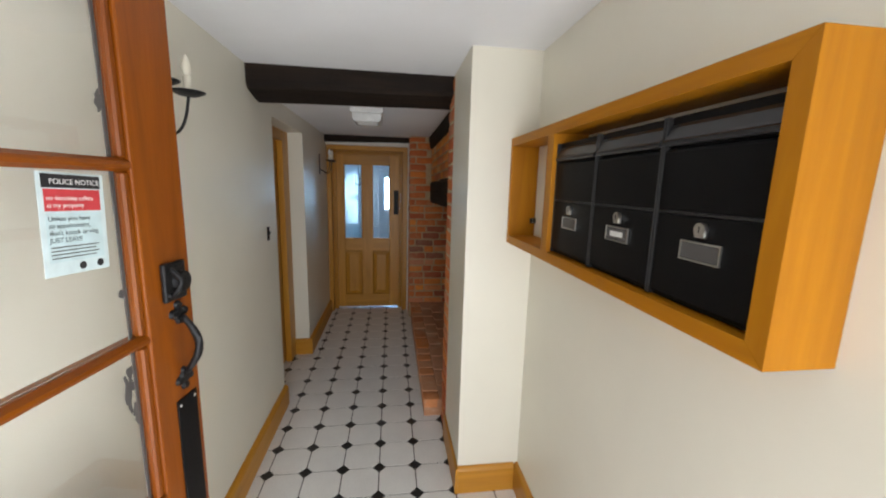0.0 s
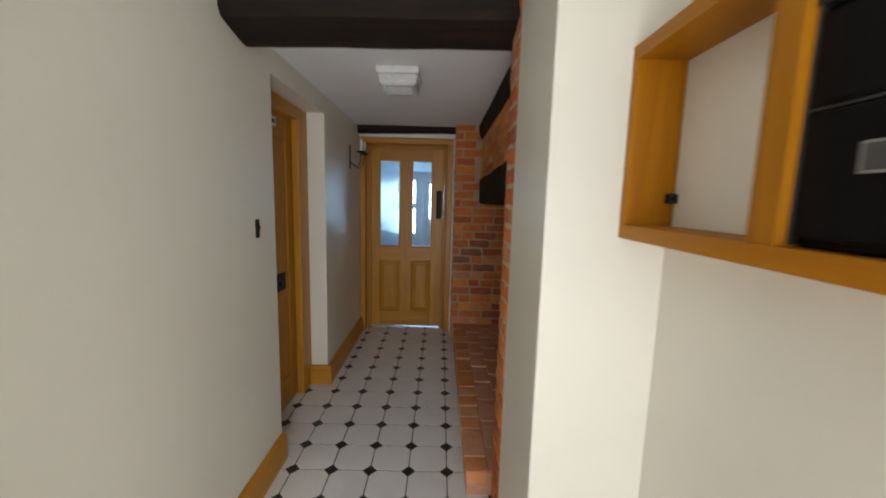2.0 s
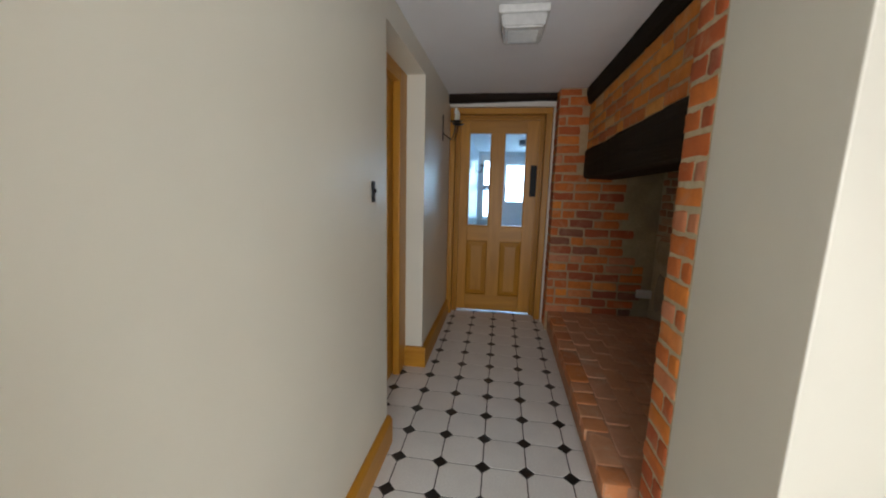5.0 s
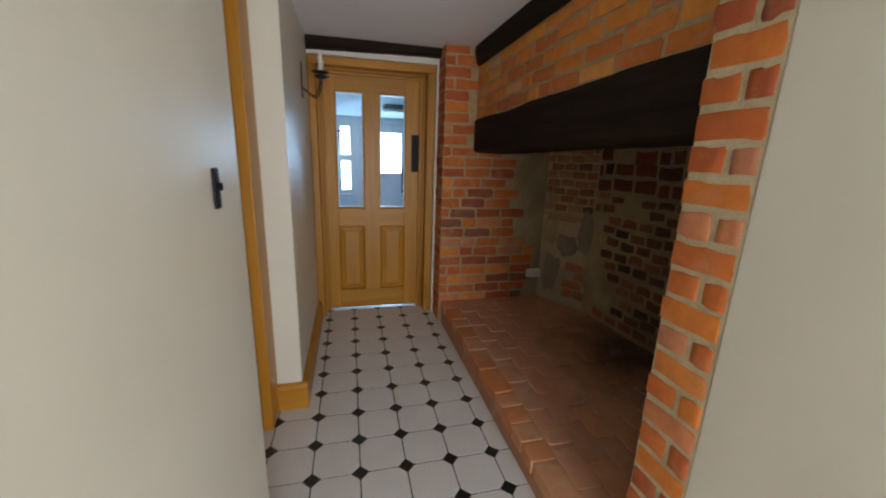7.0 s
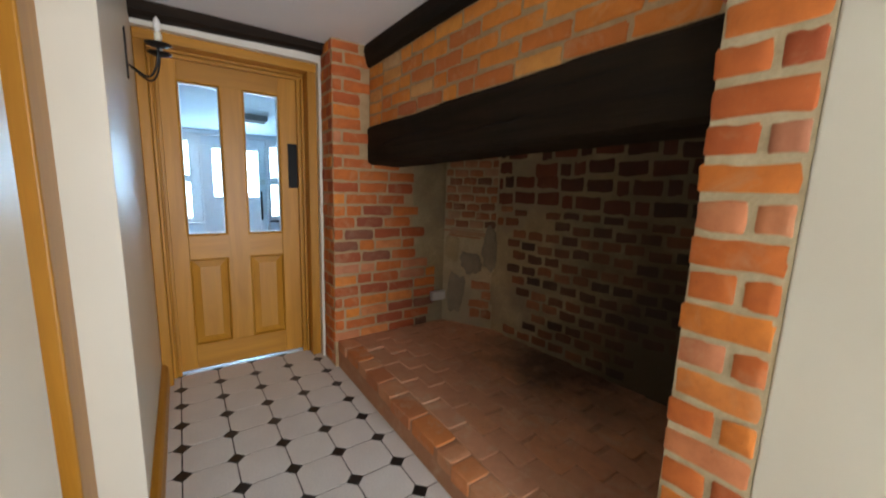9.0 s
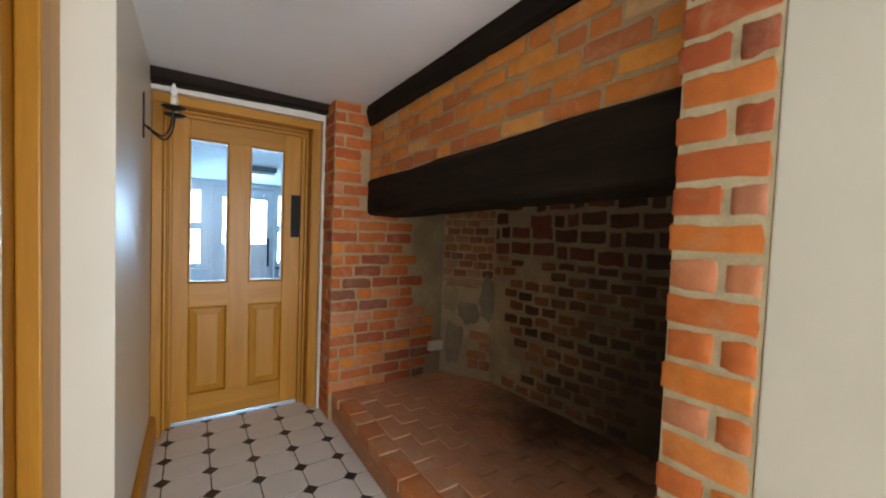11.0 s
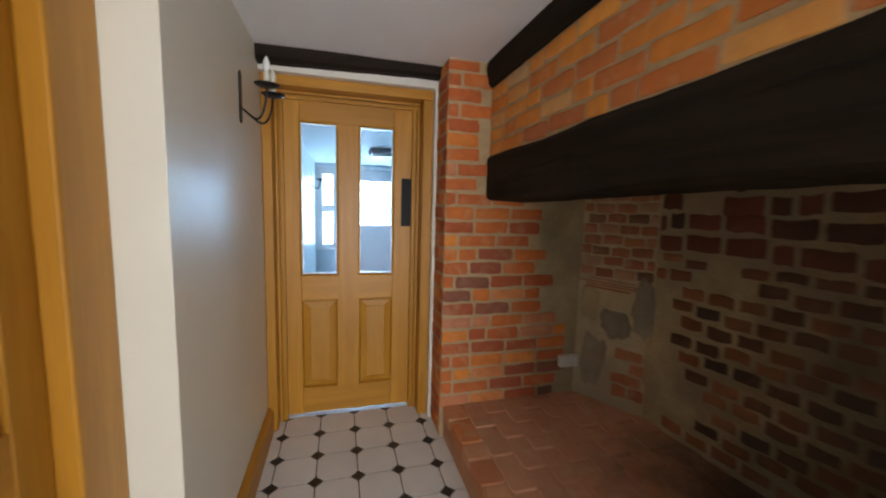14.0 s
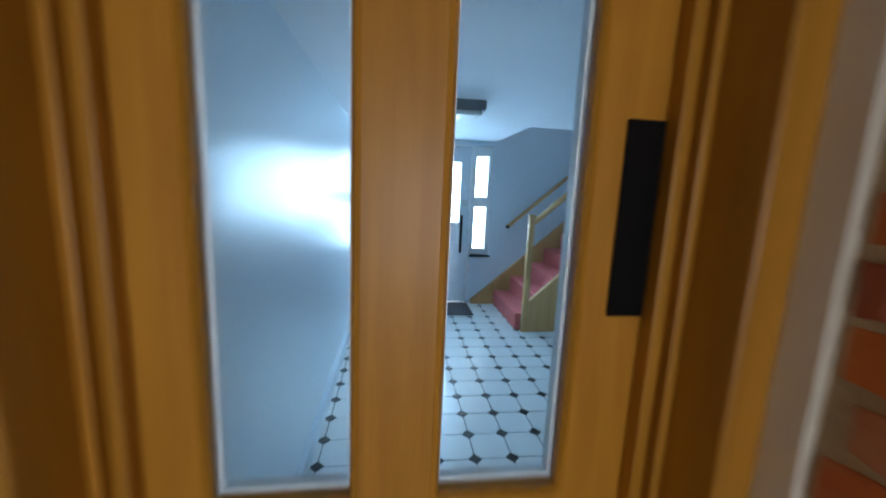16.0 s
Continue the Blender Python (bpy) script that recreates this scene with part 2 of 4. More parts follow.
M_BLACK = plain("satin_black_metal", (0.004, 0.004, 0.0045), 0.42)
M_BLACK.node_tree.nodes["Principled BSDF"].inputs["Specular IOR Level"].default_value = 0.14
M_FLAP = plain("glossy_black_flap", (0.015, 0.0155, 0.017), 0.28)
# paler than the boxes: a highlight painted along their edges
M_EDGE = plain("highlit_black_edge", (0.016, 0.016, 0.017), 0.4)
M_STEEL = plain("brushed_steel", (0.62, 0.62, 0.60), 0.3, 1.0)
M_GREYPLASTIC = plain("clear_grey_label_window", (0.075, 0.072, 0.07), 0.3)
M_PAPER = plain("white_paper", (0.72, 0.72, 0.70), 0.7)
M_WHITE = plain("white_plastic", (0.78, 0.78, 0.76), 0.4)
M_WAX = plain("ivory_candle_tube", (0.74, 0.70, 0.58), 0.45)
M_GLASS = glass("clear_pane")
M_THINGLASS = glass("thin_low_reflection_pane", ior=1.12)
M_DIFFUSER = plain("prismatic_diffuser", (0.60, 0.60, 0.58), 0.25)
M_LAMPBOX = plain("grey_lamp_housing", (0.26, 0.27, 0.29), 0.45)
M_UPVC = plain("white_joinery_paint", (0.78, 0.79, 0.80), 0.35)
M_HALLDOOR = plain("pale_blue_white_door_paint", (0.70, 0.74, 0.78), 0.4)
M_PINE = timber("pale_orange_pine", (0.60, 0.33, 0.12), (0.74, 0.45, 0.19), "z", 0.45, 0.1)
M_PINK = mottled("pink_stair_carpet", (0.62, 0.13, 0.12), (0.76, 0.21, 0.19), 0.95, 30, 260, 0.8)
M_MAT = mottled("dark_door_mat", (0.03, 0.032, 0.035), (0.07, 0.07, 0.075), 0.95, 30, 260, 0.9)
M_SHEET = plain("pale_blue_white_sheet", (0.58, 0.69, 0.70), 0.5)
M_RED = plain("red_print", (0.55, 0.05, 0.06), 0.5)
M_INK = plain("black_print", (0.02, 0.02, 0.022), 0.5)
M_PALE = plain("pale_blue_print", (0.52, 0.66, 0.68), 0.5)
M_GROUND = mottled("grey_paving", (0.16, 0.155, 0.145), (0.27, 0.26, 0.24), 0.9, 3, 60)
M_GLOW = bpy.data.materials.new("bright_sky_beyond")
M_GLOW.use_nodes = True
gb = M_GLOW.node_tree.nodes["Principled BSDF"]
gb.inputs["Base Color"].default_value = (0.8, 0.85, 0.9, 1)
gb.inputs["Emission Color"].default_value = (0.70, 0.88, 1.0, 1)
gb.inputs["Emission Strength"].default_value = 3.0


# ---- mesh helpers ----
def box(bm, x0, x1, y0, y1, z0, z1, bevel=0.0, seg=1):
    r = bmesh.ops.create_cube(bm, size=1.0)
    for v in r["verts"]:
        v.co = Vector((x0 + (v.co.x + 0.5) * (x1 - x0), y0 + (v.co.y + 0.5) * (y1 - y0), z0 + (v.co.z + 0.5) * (z1 - z0)))
    if bevel:
        es = list({e for v in r["verts"] for e in v.link_edges})
        bmesh.ops.bevel(bm, geom=es, offset=bevel, segments=seg, profile=0.5, affect="EDGES")
    return bm


def boxed(*a, **k):
    return box(bmesh.new(), *a, **k)


def cyl(bm, c, r0, r1, h, axis="z", seg=20):
    turn = {"z": Matrix.Identity(4), "x": Matrix.Rotation(radians(90), 4, "Y"), "y": Matrix.Rotation(radians(-90), 4, "X")}[axis]
    bmesh.ops.create_cone(bm, cap_ends=True, segments=seg, radius1=r0, radius2=r1, depth=h, matrix=Matrix.Translation(c) @ turn)
    return bm


def tube(bm, pts, r, seg=8):
    """A round bar along points."""
    rings = []
    for n, p in enumerate(pts):
        a, b = Vector(pts[max(n - 1, 0)]), Vector(pts[min(n + 1, len(pts) - 1)])
        q = (b - a).to_track_quat("Z", "Y")
        rr = r[n] if isinstance(r, (list, tuple)) else r
        rings.append([bm.verts.new(Vector(p) + q @ Vector((rr * math.cos(2 * math.pi * k / seg), rr * math.sin(2 * math.pi * k / seg), 0))) for k in range(seg)])
    for a, b in zip(rings, rings[1:]):
        for k in range(seg):
            bm.faces.new((a[k], a[(k + 1) % seg], b[(k + 1) % seg], b[k]))
    bm.faces.new(rings[0][::-1])
    bm.faces.new(rings[-1])
    return bm


def lathe(bm, c, profile, seg=20):
    rings = [[bm.verts.new((c[0] + r * math.cos(2 * math.pi * k / seg), c[1] + r * math.sin(2 * math.pi * k / seg), c[2] + z)) for k in range(seg)] for r, z in profile]
    for a, b in zip(rings, rings[1:]):
        for k in range(seg):
            bm.faces.new((a[k], a[(k + 1) % seg], b[(k + 1) % seg], b[k]))
    bm.faces.new(rings[0][::-1])
    bm.faces.new(rings[-1])
    return bm


def mesh_of(name, bm, mat, smooth=False):
    bmesh.ops.recalc_face_normals(bm, faces=bm.faces)
    me = bpy.data.meshes.new(name)
    bm.to_mesh(me)
    bm.free()
    me.materials.append(mat)
    if smooth:
        me.polygons.foreach_set("use_smooth", [True] * len(me.polygons))
    return me


def part(name, bm, mat, parent=None, label="", smooth=False):
    ob = new(name, mesh_of(name, bm, mat, smooth))
    ob.parent = parent
    if parent is not None:
        ob.matrix_parent_inverse = Matrix.Identity(4)
    return tagged(ob, label)


def setting(name, bm, mat, label, category, smooth=False):
    return tagged(part(name, bm, mat, None, label, smooth), category=category, kind="structure")


def thing(name, label, category, place=(0, 0, 0), group=""):
    ob = new(name)
    ob.location = place
    return tagged(ob, label, category, group)


def prism(bm, outline, axis, a, b):
    """A closed outline in the plane across an axis, pushed from a to b."""
    def at(p, d):
        return {"x": (d, p[0], p[1]), "y": (p[0], d, p[1]), "z": (p[0], p[1], d)}[axis]
    lo, hi = [bm.verts.new(at(p, a)) for p in outline], [bm.verts.new(at(p, b)) for p in outline]
    n = len(outline)
    for k in range(n):
        bm.faces.new((lo[k], lo[(k + 1) % n], hi[(k + 1) % n], hi[k]))
    bm.faces.new(lo[::-1])
    bm.faces.new(hi)
    return bm


# ---- setting: floor bed, walls, ceilings ----
floor = setting("floor", boxed(-0.6, 2.7, -4.75, 4.6, -0.12, -0.0025), M_GROUT, "white octagon tiles with small black inset dots", "floor")
setting("wall_west_porch", boxed(-0.30, -0.085, -4.75, -1.914, -0.1, 2.3, 0.003, 2), M_WALL, "cream painted plaster wall with a slight sheen", "wall")
setting("wall_west_corridor", boxed(-0.30, -0.085, -1.088, 0.074, -0.1, 2.3, 0.003, 2), M_WALL, "cream painted plaster wall with a slight sheen", "wall")
setting("wall_west_over_recess", boxed(-0.30, -0.086, -1.92, -1.08, 1.972, 2.3), M_WALL, "cream painted plaster over the door recess", "wall")
bm = boxed(-0.42, -0.30, -4.75, -1.98, -0.1, 2.3)
box(bm, -0.42, -0.30, -1.10, 0.3, -0.1, 2.3)
box(bm, -0.42, -0.30, -1.98, -1.10, 1.99, 2.3)
box(bm, -0.50, -0.43, -2.1, -1.0, -0.1, 2.3)
setting("wall_west_outer", bm, M_WALL, "plain cream wall behind the recess", "wall")
setting("pillar", boxed(1.005, 1.40, -2.808, -2.3615, -0.1, 2.3, 0.004, 2), M_WALL, "cream painted plaster pillar beside the brick pier", "wall")
setting("wall_east_porch", boxed(1.325, 1.62, -4.75, -2.808, -0.1, 2.3), M_WALL, "cream painted plaster wall behind the letter boxes", "wall")
bm = boxed(-0.6, 0.02, -4.74, -4.52, -0.1, 2.3)
box(bm, 1.28, 1.62, -4.74, -4.52, -0.1, 2.3)
box(bm, 0.02, 1.28, -4.74, -4.52, 2.06, 2.3)
setting("wall_south", bm, M_WALL, "cream front wall round the open front doorway", "wall")
setting("ceiling_porch", boxed(-0.4, 1.62, -4.75, -2.24, 2.165, 2.3), M_CEIL, "white painted plaster ceiling", "ceiling")
setting("ceiling_corridor", boxed(-0.4, 1.35, -2.24, 0.02, 2.095, 2.3), M_CEIL, "white painted plaster ceiling", "ceiling")

# end wall with the glazed door's opening
bm = boxed(-0.4, -0.0865, 0.03, 0.30, -0.1, 2.3)
box(bm, -0.0865, 0.850, 0.03, 0.30, 1.997, 2.3)
box(bm, 0.850, 0.8675, 0.03, 0.30, -0.1, 2.3)
setting("wall_north", bm, M_PLASTER, "white plastered wall round the glazed oak door", "wall")

# skirting boards
def skirting(name, outline, axis, a, b, mat):
    setting(name, prism(bmesh.new(), outline, axis, a, b), mat, "honey oak skirting board with a rounded top", "baseboard")


def board(at, out, h=0.146):
    """Section of a skirting board: at the wall, out into the room."""
    return [(at, 0.0), (at + out, 0.0), (at + out, h - 0.02), (at + out * 0.7, h - 0.006), (at + out * 0.3, h), (at, h)]


skirting("baseboard_west_porch", board(-0.085, 0.026), "y", -4.5, -1.910, M_OAK_Y)
skirting("baseboard_west_corridor", board(-0.085, 0.03), "y", -1.0885, 0.073, M_OAK_Y)
skirting("baseboard_recess", board(-1.088, -0.026), "x", -0.205, -0.055, M_OAK_X)
skirting("baseboard_pillar_side", board(1.005, -0.013), "y", -2.830, -2.36, M_OAK_Y)
skirting("baseboard_pillar_front", board(-2.808, -0.022), "x", 1.006, 1.301, M_OAK_X)
skirting("baseboard_east_porch", board(1.325, -0.022), "y", -4.5, -2.809, M_OAK_Y)

# rough dark beams
def rough_beam(name, outline, axis, a, b, mat, label, seed, amp=0.008, steps=26, tilt=0.0):
    """A hewn beam: its section runs along an axis, with waney faces. tilt: rise from a to b."""
    bm, n, rings = bmesh.new(), len(outline), []
    for s in range(steps + 1):
        d = a + (b - a) * s / steps
        ring = []
        for k, p in enumerate(outline):
            w = noise.noise_vector((d * 2.3 + seed, k * 1.7, seed * 3.1)) * amp + noise.noise_vector((d * 9 + seed, k * 2.9, seed)) * amp * 0.35
            q = (p[0] + w.x, p[1] + w.y + tilt * s / steps)
            ring.append(bm.verts.new((q[0], d, q[1]) if axis == "y" else (d, q[0], q[1])))
        rings.append(ring)
    for r0, r1 in zip(rings, rings[1:]):
        for k in range(n):
            bm.faces.new((r0[k], r0[(k + 1) % n], r1[(k + 1) % n], r1[k]))
    bm.faces.new(rings[0][::-1])
    bm.faces.new(rings[-1])
    return tagged(part(name, bm, mat, None, label), category="beam", kind="structure")


rough_beam("beam_porch", [(-2.328, 2.16), (-2.326, 2.07), (-2.312, 2.046), (-2.24, 2.026), (-2.15, 2.008), (-2.118, 2.012), (-2.112, 2.04), (-2.112, 2.24), (-2.328, 2.24)], "x", -0.10, 1.10, M_BEAM_X, "hewn black-stained timber beam across the ceiling", 3.0, 0.006, 26, 0.018)
rough_beam("beam_over_door", [(-0.035, 2.115), (-0.045, 2.08), (-0.04, 2.035), (-0.02, 2.02), (0.05, 2.02), (0.05, 2.115)], "x", -0.10, 0.868, M_BEAM_X, "hewn black-stained timber over the oak door", 7.0, 0.008, 40, 0.02)
rough_beam("beam_chimney", [(1.085, 2.12), (1.075, 2.06), (1.085, 1.985), (1.10, 1.962), (1.2, 1.962), (1.2, 2.12)], "y", -0.17, -2.22, M_BEAM_Y, "hewn black-stained timber along the chimney breast", 11.0, 0.006, 40, 0.045)
rough_beam("lintel", [(1.112, 1.603), (1.098, 1.585), (1.095, 1.45), (1.102, 1.376), (1.125, 1.362), (1.33, 1.360), (1.36, 1.38), (1.36, 1.603)], "y", -0.165, -2.22, M_BEAM_Y, "massive blackened oak bressummer over the inglenook", 5.0, 0.010, 48, 0.045)
# drying splits along the face of the lintel, and chips on its lower arris
def split(pts, width):
    part("split", tube(bmesh.new(), [(1.0935 + 0.004 * noise.noise((y * 7, z * 7, 3.0)), y, z) for y, z in pts], [width * (0.25 + 0.75 * math.sin(math.pi * (k + 0.5) / len(pts))) for k in range(len(pts))], 6), M_SPLIT, bressummer, "dark drying split in the oak")


def ragged(y0, z0, y1, z1, seed, n=14):
    return [(y0 + (y1 - y0) * k / n, z0 + (z1 - z0) * k / n + 0.010 * noise.noise((k * 0.45, seed, 1.0))) for k in range(n + 1)]


bressummer = next(o for o in scene.objects if o.name == "lintel")
split(ragged(-0.36, 1.470, -0.70, 1.512, 2.0), 0.0045)
split(ragged(-0.66, 1.498, -0.98, 1.520, 5.0), 0.0035)
split(ragged(-1.18, 1.472, -1.62, 1.490, 8.0), 0.0030)
split(ragged(-1.50, 1.560, -1.95, 1.575, 11.0), 0.0025)
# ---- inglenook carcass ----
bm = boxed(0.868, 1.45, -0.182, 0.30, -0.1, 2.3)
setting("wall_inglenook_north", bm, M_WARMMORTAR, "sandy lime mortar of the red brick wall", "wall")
bm = bmesh.new()
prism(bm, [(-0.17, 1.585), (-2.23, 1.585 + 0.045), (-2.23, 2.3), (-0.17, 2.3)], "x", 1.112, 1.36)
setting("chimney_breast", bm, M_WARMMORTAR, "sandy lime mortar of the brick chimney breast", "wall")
setting("pier_core", boxed(1.006, 1.62, -2.361, -2.190, -0.1, 2.3), M_MORTAR, "sandy lime mortar of the brick pier", "wall")
setting("fireback", prism(bmesh.new(), [(1.955, -0.53), (2.168, -2.305), (2.5, -2.4), (2.5, 0.25), (2.2, -0.1)], "z", -0.1, 2.6), M_SOOTSHADERENDER, "smoke-darkened render and brick with painted shade at the back of the inglenook", "wall")
setting("wall_inglenook_splay", prism(bmesh.new(), [(1.735, -0.1845), (1.956, -0.531), (2.19, -0.11), (1.9, 0.1)], "z", -0.1, 2.6), M_PALERENDER, "patched grey render on the splayed corner of the inglenook", "wall")
setting("wall_inglenook_south", boxed(1.62, 2.5, -2.45, -2.25, -0.1, 2.6), M_SOOTSHADERENDER, "smoke-darkened side of the inglenook with painted shade", "wall")
setting("wall_inglenook_render", boxed(1.4505, 1.9, -0.180, 0.30, -0.1, 2.6), M_SOOTSHADERENDER, "rough grey-brown render beside the brickwork", "wall")
setting("chimney_cap", boxed(1.0, 2.5, -2.5, 0.3, 2.6, 2.7), M_SOOTSHADERENDER, "dark chimney throat above the inglenook", "ceiling")


def hearth_z(y):
    return 0.118 + 0.072 * (y + 2.16) / 1.97


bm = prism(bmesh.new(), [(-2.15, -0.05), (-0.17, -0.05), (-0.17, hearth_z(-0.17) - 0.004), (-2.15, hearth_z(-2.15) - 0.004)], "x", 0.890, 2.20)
setting("hearth", bm, M_HEARTH, "raised hearth of worn reddish brick, dusty, with soot and painted shade", "hearth")

# ---- outside and hall shell ----
setting("ground", boxed(-400, 400, -400, 400, -0.4, -0.13), M_GROUND, "grey paving outside the house", "ground")
bm = boxed(-0.42, -0.06, 0.30, 4.3, -0.1, 2.6)
setting("wall_hall_west", bm, M_HALLWALL, "pale painted hall wall with a satin sheen", "wall")
setting("wall_hall_south", boxed(0.862, 2.75, 0.30, 0.42, -0.1, 4.0), M_HALLWALL, "pale painted hall wall", "wall")
setting("wall_hall_east", boxed(2.6, 2.75, 0.42, 4.3, -0.1, 4.0), M_HALLWALL, "pale painted stair wall", "wall")
bm = boxed(-0.1, -0.02, 4.12, 4.3, -0.1, 4.0)
box(bm, 1.50, 2.75, 4.12, 4.3, -0.1, 4.0)
box(bm, -0.02, 1.50, 4.12, 4.3, 1.90, 4.0)
box(bm, -0.02, 0.34, 4.12, 4.3, -0.1, 0.60)
box(bm, 1.26, 1.50, 4.12, 4.3, -0.1, 0.60)
setting("wall_hall_north", bm, M_HALLWALL, "pale painted hall wall round the white front door", "wall")
bm = boxed(-0.1, 1.52, 0.30, 4.12, 1.955, 2.15)
box(bm, 1.52, 2.6, 0.42, 3.0, 1.955, 2.15)
setting("ceiling_hall", bm, M_CEIL, "white painted hall ceiling", "ceiling")
setting("ceiling_stairwell", boxed(-0.1, 2.75, 0.3, 4.3, 4.0, 4.1), M_CEIL, "white painted stairwell ceiling", "ceiling")
setting("backdrop", boxed(-6, 8, 9.0, 9.05, -0.12, 7), M_GLOW, "bright hazy daylight outside the hall windows", "backdrop")
bm = boxed(-0.06, -0.03, 0.31, 4.11, 0.0, 0.10)
setting("baseboard_hall", bm, M_HALLWALL, "pale painted skirting board in the hall", "baseboard")


# ---- doors ----
def bead_frame(bm, x0, x1, z0, z1, y0, y1, w):
    """A mitred moulding round an opening in a door that faces -y: proud at y0 on its outer edge, sloping in to y1."""
    o = [(x0 - w, z0 - w), (x1 + w, z0 - w), (x1 + w, z1 + w), (x0 - w, z1 + w)]
    i = [(x0, z0), (x1, z0), (x1, z1), (x0, z1)]
    m = [(x0 - w * 0.45, z0 - w * 0.45), (x1 + w * 0.45, z0 - w * 0.45), (x1 + w * 0.45, z1 + w * 0.45), (x0 - w * 0.45, z1 + w * 0.45)]
    loops = [[bm.verts.new((p[0], y, p[1])) for p in ring] for ring, y in ((o, y1), (o, y0), (m, y0 - 0.003), (i, y0 + 0.006), (i, y1))]
    for a, b in zip(loops, loops[1:]):
        for k in range(4):
            bm.faces.new((a[k], a[(k + 1) % 4], b[(k + 1) % 4], b[k]))
    return bm


def raised_panel(bm, x0, x1, z0, z1, yf, yb, rim=0.045):
    rings = []
    for d, y in ((0.0, yb), (0.0, yf + 0.012), (0.008, yf + 0.012), (rim, yf + 0.001), (rim + 0.003, yf - 0.001)):
        rings.append([bm.verts.new(p) for p in ((x0 + d, y, z0 + d), (x1 - d, y, z0 + d), (x1 - d, y, z1 - d), (x0 + d, y, z1 - d))])
    for a, b in zip(rings, rings[1:]):
        for k in range(4):
            bm.faces.new((a[k], a[(k + 1) % 4], b[(k + 1) % 4], b[k]))
    bm.faces.new(rings[-1])
    bm.faces.new(rings[0][::-1])
    return bm


# glazed oak door at the end of the corridor
YF, YB = 0.207, 0.251
door = tagged(thing("door_1", "closed honey oak door with two tall glazed panes and two raised panels", "door", (0, 0, 0)), kind="structure")
for x0, x1 in ((0.004, 0.094), (0.637, 0.760)):
    part("stile", boxed(x0, x1, YF, YB, 0.018, 1.908, 0.002), M_OAK_Z, door)
part("muntin", boxed(0.3012, 0.4318, YF + 0.0002, YB - 0.001, 0.178, 1.790, 0.002), M_OAK_Z, door)
for z0, z1 in ((0.018, 0.18), (0.737, 0.894), (1.788, 1.908)):
    part("rail", boxed(0.0945, 0.6365, YF + 0.0004, YB, z0, z1, 0.002), M_OAK_X, door)
for x0, x1 in ((0.094, 0.301), (0.432, 0.637)):
    part("panel", raised_panel(bmesh.new(), x0, x1, 0.18, 0.737, YF + 0.003, YB - 0.006), M_OAK_Z, door)
    part("panel_moulding", bead_frame(bmesh.new(), x0 + 0.008, x1 - 0.008, 0.188, 0.729, YF - 0.002, YF + 0.014, 0.012), M_OAK_Z, door)
    part("glazing_bead", bead_frame(bmesh.new(), x0 + 0.004, x1 - 0.004, 0.897, 1.785, YF - 0.003, YF + 0.018, 0.013), M_OAK_Z, door)
    bm = bmesh.new()
    wb = 0.009
    for a in ((x0, x0 + wb, 0.894, 1.788), (x1 - wb, x1, 0.894, 1.788), (x0 + wb, x1 - wb, 0.894, 0.894 + wb), (x0 + wb, x1 - wb, 1.788 - wb, 1.788)):
        box(bm, a[0], a[1], YF + 0.027, YB + 0.004, a[2], a[3])
    part("hall_side_bead", bm, M_HALLWALL, door, "pale painted glazing bead on the hall side")
    part("pane", boxed(x0 + 0.001, x1 - 0.001, YF + 0.021, YF + 0.025, 0.895, 1.787), M_THINGLASS, door, "clear glass pane").visible_shadow = False
part("push_plate", boxed(0.687, 0.748, YF - 0.004, YF - 0.0005, 1.195, 1.492, 0.0015), M_BLACK, door, "black push plate")

frame_1 = tagged(thing("door_frame_1", "honey oak door lining with stepped stops", "door frame"), kind="structure")
FF, FB = 0.075, 0.299
for x0, x1, s in ((-0.0845, -0.034, 1), (0.790, 0.8495, -1)):
    jamb = part("jamb", boxed(x0, x1, FF, FB, 0.0, 1.9425, 0.005, 2), M_OAK_Z, frame_1)
    e = x1 if s > 0 else x0
    # a stepped stop: a wide fillet, a shadow groove, then the bead against the door
    for d0, d1, y0, y1 in ((0.0005, 0.016, 0.165, 0.205), (0.0165, 0.0255, 0.184, 0.205), (0.026, 0.043, 0.176, 0.205)):
        xa, xb = e + s * d0, e + s * d1
        part("stop", boxed(min(xa, xb), max(xa, xb), y0, y1, 0.001, 1.9095, 0.003, 2), M_OAK_Z, jamb)
head = part("head", boxed(-0.0845, 0.8495, FF, FB, 1.943, 1.9965, 0.005, 2), M_OAK_X, frame_1)
for d0, d1, y0, y1 in ((0.0005, 0.0145, 0.165, 0.205), (0.015, 0.023, 0.184, 0.205), (0.0235, 0.040, 0.176, 0.205)):
    part("head_stop", boxed(-0.0335, 0.7895, y0, y1, 1.9425 - d1, 1.9425 - d0, 0.003, 2), M_OAK_X, head)
# white strip added to give the bright line of daylight under the door
part("threshold", boxed(0.0, 0.765, 0.200, 0.299, -0.002, 0.0025), M_UPVC, frame_1, "thin pale strip added for the bright daylight under the door")

# panelled door in the west recess
frame_3 = tagged(thing("door_frame_3", "honey oak frame of the recessed side door", "door frame"), kind="structure")
for y0, y1 in ((-1.255, -1.0885), (-2.06, -1.91)):
    part("jamb", boxed(-0.2535, -0.205, y0, y1, 0.0, 1.972, 0.006, 3), M_OAK_Z, frame_3)
part("head", boxed(-0.2535, -0.2055, -1.9095, -1.2555, 1.890, 1.972, 0.005, 2), M_OAK_Y, frame_3)
door3 = tagged(thing("door_3", "closed honey oak side door set back in a recess", "door"), kind="structure")
part("leaf", boxed(-0.299, -0.268, -1.993, -1.187, 0.008, 1.904), M_OAK_Z, door3)
